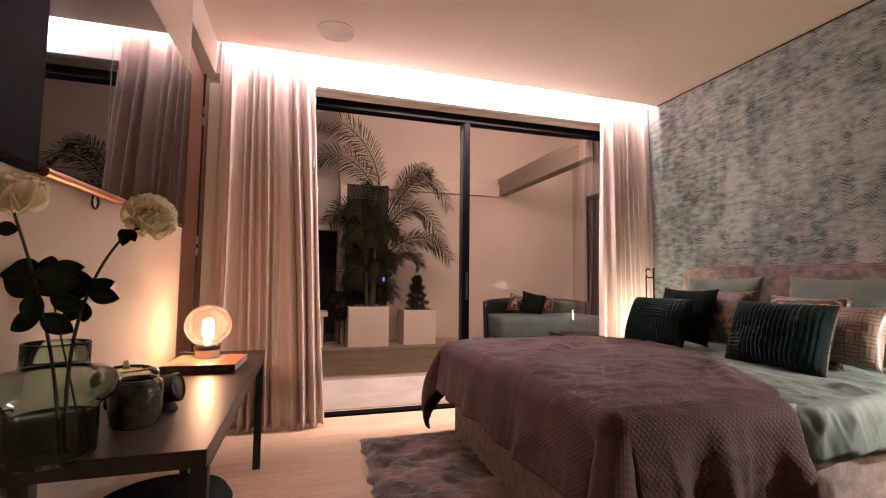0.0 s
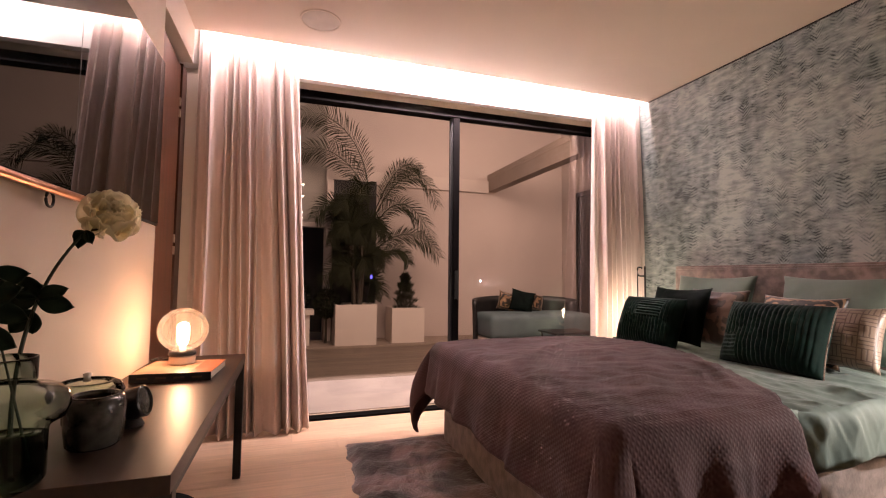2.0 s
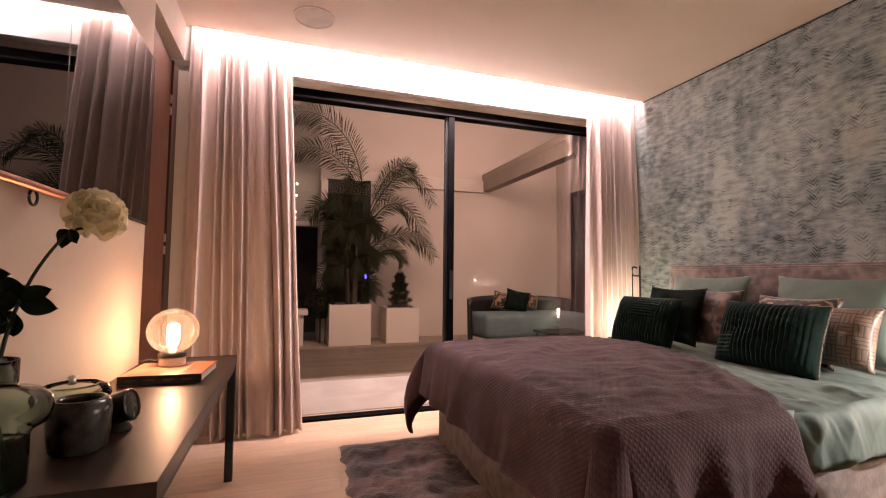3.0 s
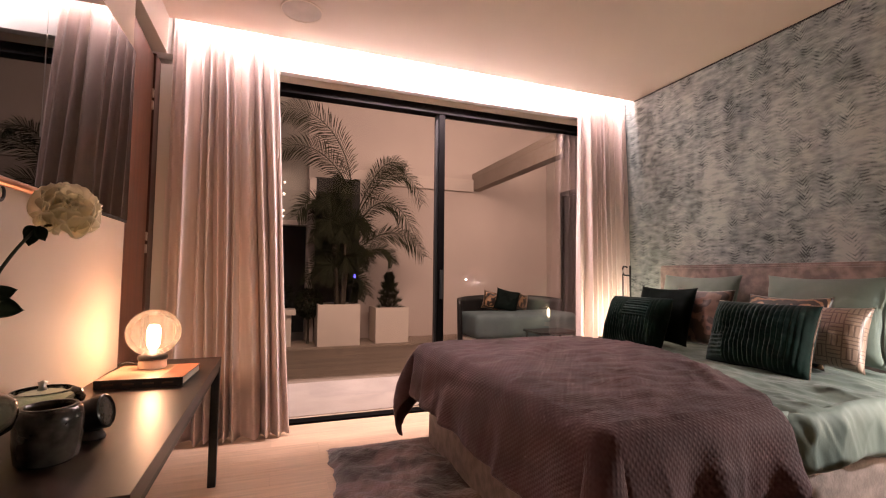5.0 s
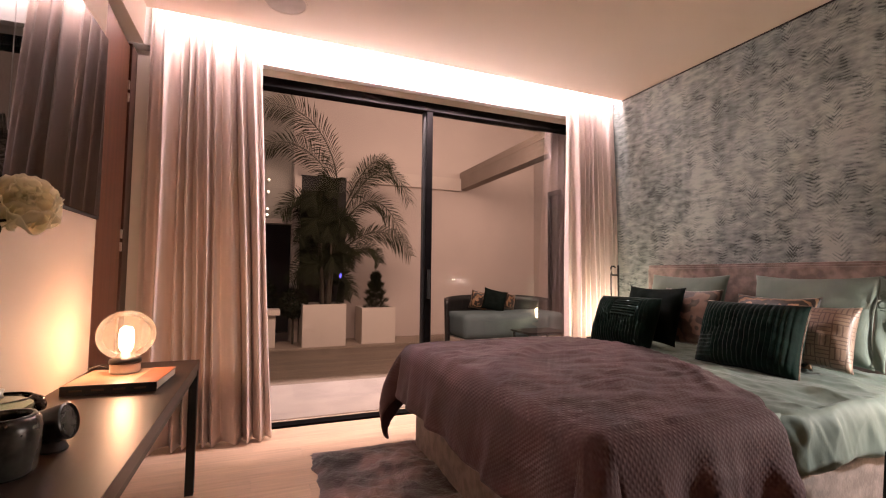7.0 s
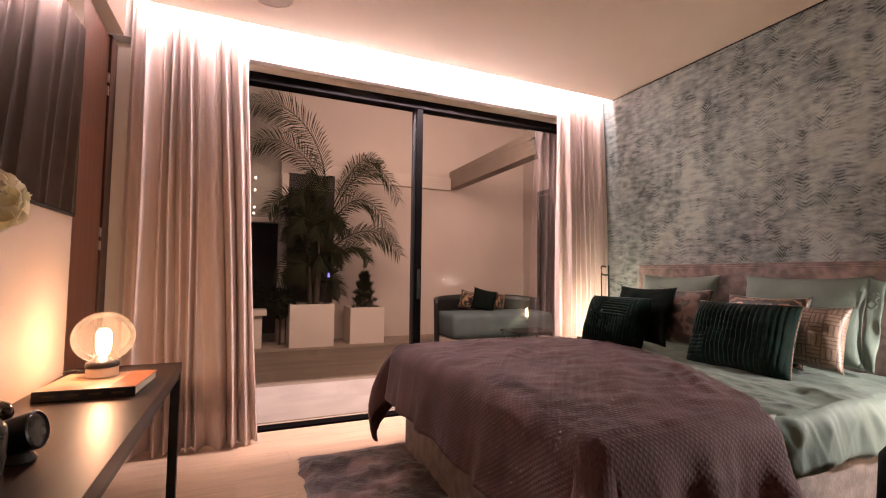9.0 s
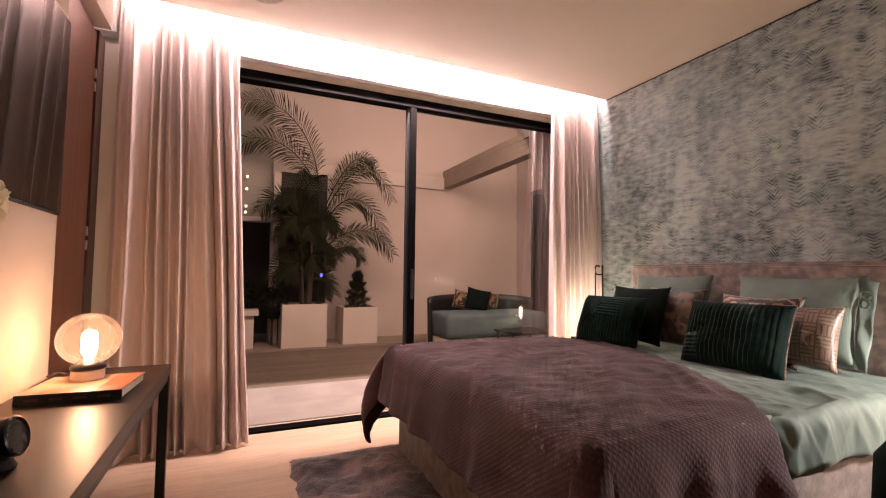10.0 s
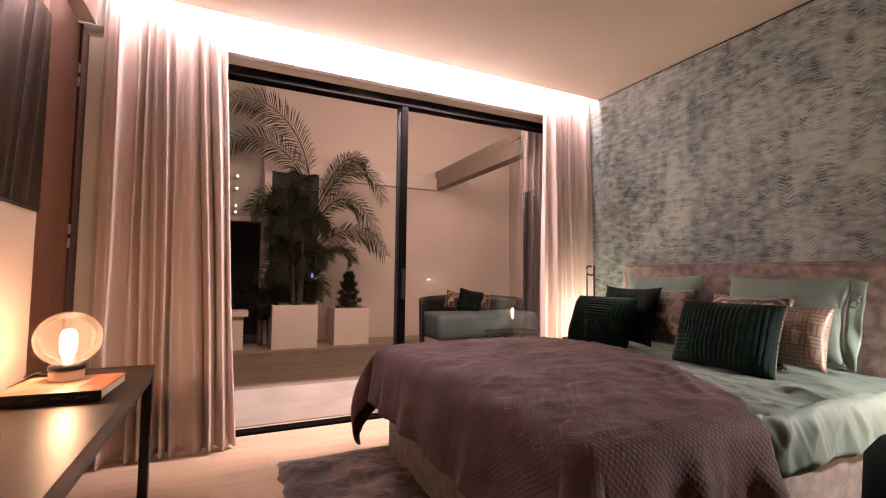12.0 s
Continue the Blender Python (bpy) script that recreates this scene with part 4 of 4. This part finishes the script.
rl = reading_light()
twin = copy_thing(rl, pose(3.09, 0.34, 0))
tagged(twin, "slim black metal reading lamp beside the near table")
# unseen cone added so the bulb leaves no bright dot in the window glass
shade = lathe([(0.020, 1.20), (0.028, 1.20), (0.130, 1.092), (0.127, 1.091), (0.020, 1.196), (0.020, 1.20)], 40)
bmesh.ops.translate(shade, verts=shade.verts, vec=(-0.055, 0.12, 0))
part("shade", shade, M_BLACKMETAL, twin, "unseen black cone added to screen the bulb from the window", smooth=True)

pouf = thing("pouf", pose(2.23, 0.80, 0), "dark round upholstered pouf beside the bed", "pouf")
part("cushion", lathe([(0, 0.0), (0.24, 0.0), (0.27, 0.04), (0.285, 0.30), (0.27, 0.53), (0.23, 0.59), (0, 0.605)], 40), M_DARKVEL, pouf, smooth=True)

# ---- ceiling speaker and rear ceiling light ----
sp = thing("ceiling_speaker", pose(0.12, 3.075, ZC), "round flush white ceiling speaker", "speaker")
part("ring", lathe([(0.126, -0.001), (0.136, -0.001), (0.136, -0.007), (0.126, -0.008), (0.126, -0.001)], 48), M_CEIL, sp)
part("grille", lathe([(0, -0.005), (0.125, -0.004), (0.125, -0.001), (0, -0.001)], 48), mat("speaker_grille", (0.62, 0.55, 0.48), 0.8, bump=0.5, bump_scale=400), sp, "fine perforated grille")


def fur_rug():
    def f(u, v):
        x0, x1, y0, y1 = 0.345, 1.9, 1.30, 3.135
        x, y = x0 + (x1 - x0) * u, y0 + (y1 - y0) * v
        e = min(u, 1 - u, v, 1 - v)
        x += 0.032 * fbm(x, y, 1, 7)
        y += 0.018 * fbm(x, y, 2, 6)
        z = 0.004 + 0.034 * min(1, e * 22) ** 0.5 + (0.030 * fbm(x, y, 0, 4) + 0.008 * fbm(x, y, 3, 13)) * min(1, e * 14)
        return (x, y, max(0.003, z))
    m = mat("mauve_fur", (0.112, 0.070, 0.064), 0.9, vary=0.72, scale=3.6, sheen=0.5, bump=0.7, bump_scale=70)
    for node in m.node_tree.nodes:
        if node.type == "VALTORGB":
            # sheen of the brushed pile put into the colour, in patches with clear borders
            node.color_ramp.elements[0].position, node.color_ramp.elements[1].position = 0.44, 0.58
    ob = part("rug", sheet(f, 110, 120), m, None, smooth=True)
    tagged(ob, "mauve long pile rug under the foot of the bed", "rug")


fur_rug()

# ---- patio beyond the glass ----
PY = 8.1
deck = part("deck", box(-0.05, 5.3, 5.12, 7.25, -0.03, -0.012), M_DECK, None)
tagged(deck, "darker timber patio deck", "deck", kind="structure")
for k in range(14):
    part("board", box(-0.05, 5.3, 5.122 + 0.152 * k, 5.122 + 0.152 * k + 0.146, -0.012, 0.0, 0.002), M_DECK, deck)
near = part("pavement", box(-0.4, 5.3, YW + 0.2, 5.12, -0.03, -0.002), M_PATIO, None)
tagged(near, "pale stone paving outside the window", "pavement", kind="structure")
ground = part("ground", box(-30, 40, YW + 0.2, 60, -0.5, -0.03), M_PATIO, None)
tagged(ground, "pale tiled patio ground", "ground", kind="structure")
pw = part("patio_wall", box(0.48, 9.0, PY, PY + 0.2, -0.03, 4.6), M_RENDER, None)
tagged(pw, "tall pale rendered patio wall", "wall", kind="structure")
band = part("trim_cornice", box(0.49, 3.6, PY - 0.07, PY, 2.79, 3.03, 0.004), M_CORNICE, None)
tagged(band, "pale cornice band along the patio wall", "trim", kind="structure")
beam = thing("patio_beam", pose(3.62, 0, 0), "taupe rendered beam running out over the patio", "beam", kind="structure")
part("beam", box(-0.03, 0.15, YW + 0.21, PY, 2.82, 3.16, 0.006), M_BEAM, beam)
sw = part("patio_side_wall", box(5.3, 5.5, YW + 0.2, PY, -0.03, 4.6), M_RENDER, None)
tagged(sw, "pale rendered side wall of the patio", "wall", kind="structure")
pd = thing("patio_door", pose(5.29, 7.22, 0), "dark framed glazed door in the patio side wall", "door")
fr = bmesh.new()
box(-0.05, 0.0, -1.9, 0.30, 2.72, 2.81, 0.003, fr)
box(-0.05, 0.0, 0.22, 0.30, 0.0, 2.72, 0.003, fr)
box(-0.05, 0.0, -1.9, -1.83, 0.0, 2.72, 0.003, fr)
part("door_frame", fr, M_BLACK, pd)
part("pane", box(-0.012, -0.004, -1.83, 0.22, 0.0, 2.72), M_DARKBOARD, pd, "dark glazed pane")
# greyish reflection of the pane, modelled as a grey folded sheet before it
grey_folds = sheet(lambda u, v: (-0.024 + 0.009 * math.sin(u * 40 + 2 * math.sin(u * 9)), 0.02 - 1.2 * u, 2.70 - 2.68 * v), 90, 4)
solid(part("grey_folds", grey_folds, M_PANE_GREY, pd, "grey folded sheet standing in for the reflection in the door pane", smooth=True), 0.002)
ledge = part("patio_ledge", box(-0.05, 5.3, 7.25, PY, -0.03, 0.03, 0.006), M_GRAVEL, None)
tagged(ledge, "raised gravel bed along the patio wall", "kerb", kind="structure")

dk = part("dark_panel", box(0.60, 1.36, PY - 0.16, PY - 0.02, 0.03, 2.82, 0.006), M_DARKBOARD, None)
tagged(dk, "dark tall cladding panel behind the palm", "panel")



def garden_sofa():
    t = thing("garden_sofa", pose(3.55, 6.35, 0), "rounded dark wicker garden sofa with grey seat cushion", "sofa")

    def shell(u, v):
        a = math.pi * (0.0 + 1.0 * u)
        r = 1.0 + 0.02 * v
        return (0.92 * r * math.cos(a), 0.30 + 0.48 * r * math.sin(a) - 0.25, 0.10 + (0.68 + 0.06 * math.sin(a)) * v)
    solid(part("back_shell", sheet(shell, 40, 8), M_BLACKMETAL, t, "dark woven shell", smooth=True), 0.06)
    part("base", box(-0.85, 0.85, -0.42, 0.35, 0.0, 0.24, 0.05, seg=3), M_PLANTER, t, "pale plinth")
    part("seat", box(-0.86, 0.86, -0.46, 0.30, 0.24, 0.60, 0.10, seg=4), M_SEAT, t, "blue grey cushion", smooth=True)
    cushion("cushion", pose(3.46, 6.42, 0.765, 12, 0, 80), 0.40, 0.34, 0.13, M_DARKVEL, "black garden cushion on the patio sofa", group="garden cushions")
    cushion("cushion", pose(3.27, 6.58, 0.755, 12, 0, 66), 0.30, 0.30, 0.12, M_GOLD, "bronze print garden cushion on the patio sofa", group="garden cushions")
    cushion("cushion", pose(3.76, 6.50, 0.735, 12, 0, 110), 0.30, 0.28, 0.12, M_GOLD, "bronze print garden cushion leaning at the sofa end", group="garden cushions")
    k = thing("coffee_table", pose(3.70, 5.55, 0), "low black metal coffee table on the patio", "table")
    part("top", box(-0.32, 0.32, -0.24, 0.24, 0.36, 0.39, 0.006), M_BLACKMETAL, k)
    for x in (-0.28, 0.28):
        for y in (-0.20, 0.20):
            part("leg", box(x - 0.012, x + 0.012, y - 0.012, y + 0.012, 0.0, 0.36), M_BLACKMETAL, k)


garden_sofa()

# opening to another lit room on the far left
nb = thing("pavilion", pose(-0.05, 0, 0), "neighbouring grey room with a dark planted doorway", "building", kind="structure")
part("wall", box(-3.0, 0.53, PY + 0.02, PY + 0.2, 1.99, 4.6), M_FARROOM, nb, "grey green upper wall")
# added near-black board: darkness of the doorway as a colour, hiding the sky
part("dark_backing", box(-3.0, 2.2, PY + 1.6, PY + 1.8, -0.03, 4.6), M_DARKBOARD, nb, "near-black board standing in for the unlit depth beyond the doorway")
part("lintel", box(-3.0, 0.53, PY - 0.02, PY + 0.019, 1.99, 2.07, 0.004), M_CORNICE, nb, "pale door lintel")
part("door_post", box(0.55, 0.66, PY - 0.20, PY - 0.165, 0.03, 2.79, 0.004), M_CORNICE, nb, "pale door post")
part("counter", box(-1.2, 0.36, 7.35, 7.75, 0.52, 0.60, 0.006), M_PLANTER, nb, "pale counter slab")
part("counter_side", box(-0.4, 0.30, 7.42, 7.70, 0.03, 0.52, 0.006), M_PLANTER, nb)


def clipped_shrub(m, r, h, count, seed, label):
    t = thing("shrub", m, label, "shrub", "dark shrubs by the doorway")
    rng = random.Random(seed)
    b = bmesh.new()
    for i in range(count):
        d = Vector((rng.gauss(0, 1), rng.gauss(0, 1), rng.gauss(0, 1))).normalized()
        p = Vector((d.x * r, d.y * r, h + d.z * r)) * rng.uniform(0.88, 1.0)
        e = (d + Vector((rng.uniform(-0.7, 0.7), rng.uniform(-0.7, 0.7), rng.uniform(-0.7, 0.7)))).normalized() * 0.055
        w = e.cross(d + Vector((0.1, 0.2, 0.3))).normalized() * 0.014
        b.faces.new([b.verts.new(p - w), b.verts.new(p + w), b.verts.new(p + e)])
    part("crown", b, M_PALM, t)
    part("trunk", tube([(0, 0, 0), (0, 0, h)], 0.02, 0.012), M_TRUNK, t)


clipped_shrub(pose(0.52, 7.72, 0.03), 0.20, 0.68, 2600, 21, "round clipped dark shrub beside the palm planter")
clipped_shrub(pose(-0.05, 8.60, -0.03), 0.34, 0.80, 1800, 22, "loose dark shrub inside the doorway")
for i in range(4):
    s = thing("spot_light", pose(0.10 - 0.004 * i, PY - 0.12, (2.70, 2.50, 2.22, 2.12)[i]), "small lit spot lamp", "lamp", "spot lamps")
    part("body", tube([(0, 0.10, 0), (0, 0.02, -0.01)], 0.022, n=10), M_LINTEL, s)
    part("lens", lathe([(0, -0.013), (0.010, -0.009), (0.016, 0), (0.010, 0.009), (0, 0.013)], 12), M_SPOT, s, "glowing lens", smooth=True)


def planter(m, w, h, label):
    t = thing("planter", m, label, "planter", "planters on the patio")
    b = bmesh.new()
    for args in ((-w / 2, w / 2, -w / 2, -w / 2 + 0.03), (-w / 2, w / 2, w / 2 - 0.03, w / 2), (-w / 2, -w / 2 + 0.03, -w / 2 + 0.03, w / 2 - 0.03), (w / 2 - 0.03, w / 2, -w / 2 + 0.03, w / 2 - 0.03)):
        box(*args, 0.0, h, 0.004, b)
    part("shell", b, M_PLANTER, t)
    part("soil", box(-w / 2 + 0.03, w / 2 - 0.03, -w / 2 + 0.03, w / 2 - 0.03, 0.02, h - 0.04), M_SOIL, t)


planter(pose(0.96, 7.62, 0.03), 0.66, 0.65, "large square cream planter holding a palm")
planter(pose(1.84, 7.66, 0.03), 0.56, 0.58, "square cream planter holding a conifer")


def palm():
    t = thing("palm", pose(0.98, 7.45, 0.64), "potted palm with long arching feathery fronds", "palm")
    rng = random.Random(11)
    for i in range(5):
        a = i * 1.3
        p = [(0.06 * math.cos(a), 0.06 * math.sin(a), 0), (0.09 * math.cos(a), 0.07 * math.sin(a), 0.5), (0.13 * math.cos(a), 0.09 * math.sin(a), 1.0)]
        part("trunk", tube(p, 0.030, 0.020), M_TRUNK, t)
    # main fronds: crown, rise, crest and tip of each arching rib
    fronds = [((0.14, -0.05, 1.55), (0.24, -0.10, 2.55), (-0.40, -0.15, 3.30), (-1.00, -0.20, 3.02), 0.40),
              ((0.15, 0.00, 1.40), (0.26, 0.10, 2.28), (-0.60, 0.15, 2.90), (-1.02, 0.10, 2.45), 0.36),
              ((0.15, -0.08, 1.20), (0.50, -0.15, 2.25), (1.04, -0.20, 2.58), (1.32, -0.20, 1.72), 0.32),
              ((0.16, 0.00, 1.00), (0.40, -0.10, 1.90), (0.92, -0.20, 1.98), (1.23, -0.25, 1.02), 0.36),
              ((0.16, -0.05, 0.80), (0.52, -0.20, 1.25), (0.95, -0.30, 1.40), (1.32, -0.32, 0.82), 0.32),
              ((0.20, -0.05, 0.65), (0.47, -0.25, 1.02), (0.74, -0.30, 1.00), (0.80, -0.32, 0.70), 0.26),
              ((0.15, 0.05, 1.25), (0.52, 0.15, 2.25), (0.78, 0.20, 2.66), (1.12, 0.20, 2.42), 0.30),
              ((0.00, 0.00, 1.05), (-0.20, -0.10, 1.75), (-0.50, -0.15, 1.86), (-0.72, -0.20, 1.40), 0.34)]
    for i in range(26):
        a = 0.7 * i + rng.uniform(-0.3, 0.3)
        r = rng.uniform(0.28, 0.46)
        z = 0.15 + 0.062 * i + rng.uniform(-0.1, 0.1)
        c, q = math.cos(a), 0.55 * math.sin(a)
        fronds.append(((0.05 * c, 0.05 * q, z * 0.45 + 0.2), (r * 0.35 * c, r * 0.4 * q, z + 0.25), (r * 0.75 * c, r * q, z + 0.40), (r * 1.15 * c, r * 1.2 * q, z - 0.05), rng.uniform(0.26, 0.38)))
    for c0, c1, c2, c3, reach in fronds:
        c0, c1, c2, c3 = Vector(c0), Vector(c1), Vector(c2), Vector(c3)
        pts = []
        for k in range(25):
            q = k / 24
            h = 1 - q
            pts.append(c0 * h ** 3 + c1 * 3 * q * h * h * 1.0 + c2 * 3 * q * q * h + c3 * q ** 3)
        b = tube(pts, 0.012, 0.003, n=5)
        for k in range(56):
            q = 0.20 + 0.79 * k / 55
            i0 = min(23, int(q * 24))
            p = pts[i0].lerp(pts[i0 + 1], q * 24 - i0)
            d = (pts[i0 + 1] - pts[i0]).normalized()
            flat = d.cross(Vector((0, 1, 0)))
            ln = reach * (0.35 + 0.65 * math.sin(math.pi * (0.12 + 0.80 * (q - 0.2) / 0.8)))
            for sg in (-1, 1):
                w = (d * 0.75 + flat * sg * (0.75 + rng.uniform(-0.12, 0.12)) + Vector((0, sg * rng.uniform(-0.1, 0.55), -0.12))).normalized()
                l2 = ln * rng.uniform(0.85, 1.1)
                m1 = p + w * l2 * 0.55
                tip = p + w * l2 + Vector((0, 0, -0.22 * l2))
                n = d * 0.0085
                v0, v1, v2, v3, v4 = b.verts.new(p - n * 0.6), b.verts.new(p + n * 0.6), b.verts.new(m1 + n), b.verts.new(m1 - n), b.verts.new(tip)
                b.faces.new((v0, v1, v2, v3))
                b.faces.new((v3, v2, v4))
        part("frond", b, M_PALM, t)


palm()


def conifer():
    t = thing("conifer", pose(1.84, 7.64, 0.53), "small dense dark conifer in a planter", "shrub")
    part("trunk", tube([(0, 0, 0), (0, 0, 0.5)], 0.018, 0.006), M_TRUNK, t)
    rng = random.Random(4)
    b = bmesh.new()
    for i in range(2400):
        h = rng.random() ** 0.8
        r = 0.23 * (1 - h) ** 0.6 * (0.75 + 0.25 * math.sin(h * 30)) + 0.015
        a = rng.uniform(0, 6.283)
        rr = r * math.sqrt(rng.random())
        p = Vector((rr * math.cos(a), rr * math.sin(a), 0.02 + 0.62 * h))
        d = Vector((math.cos(a), math.sin(a), rng.uniform(0.5, 1.8))).normalized() * rng.uniform(0.04, 0.085)
        s = d.cross(Vector((rng.uniform(-1, 1), rng.uniform(-1, 1), 0.2))).normalized() * 0.007
        b.faces.new([b.verts.new(p - s), b.verts.new(p + s), b.verts.new(p + d)])
    part("crown", b, M_PALM, t)


conifer()
bl = thing("indicator_light", pose(1.18, 7.26, 1.13), "small blue indicator light on a short stake in the planter", "light")
part("stake", tube([(-0.06, 0.15, -0.50), (0, 0, 0.02)], 0.005, n=6), M_BLACKMETAL, bl)
part("lens", box(-0.015, 0.015, -0.02, -0.008, -0.032, 0.032, 0.003), M_BLUE, bl, "glowing blue lens")

# ---- floor planks and patio tiles ----
plank_mesh = {}


def plank_data(length, width):
    key = (length, width)
    if key not in plank_mesh:
        b = box(0, length, 0, width, -0.014, 0.0, 0.0008, seg=1)
        me = bpy.data.meshes.new("plank")
        b.to_mesh(me)
        b.free()
        me.materials.append(M_PLANK)
        plank_mesh[key] = me
    return plank_mesh[key]


row = 0
y = YB + 0.001
while y < YW - 0.04:
    w = min(0.19, YW - 0.031 - y)
    x = -1.19
    first = (0.85, 1.5, 1.2)[row % 3]
    while x < XB - 0.002:
        ln = min(first if x < -1.18 else 1.9, XB - 0.002 - x)
        if ln > 0.02:
            ob = new("plank", plank_data(round(ln - 0.0008, 4), round(w - 0.0008, 4)))
            ob.parent = floor
            ob.location = (x, y, 0)
        x += ln
    y += 0.19
    row += 1
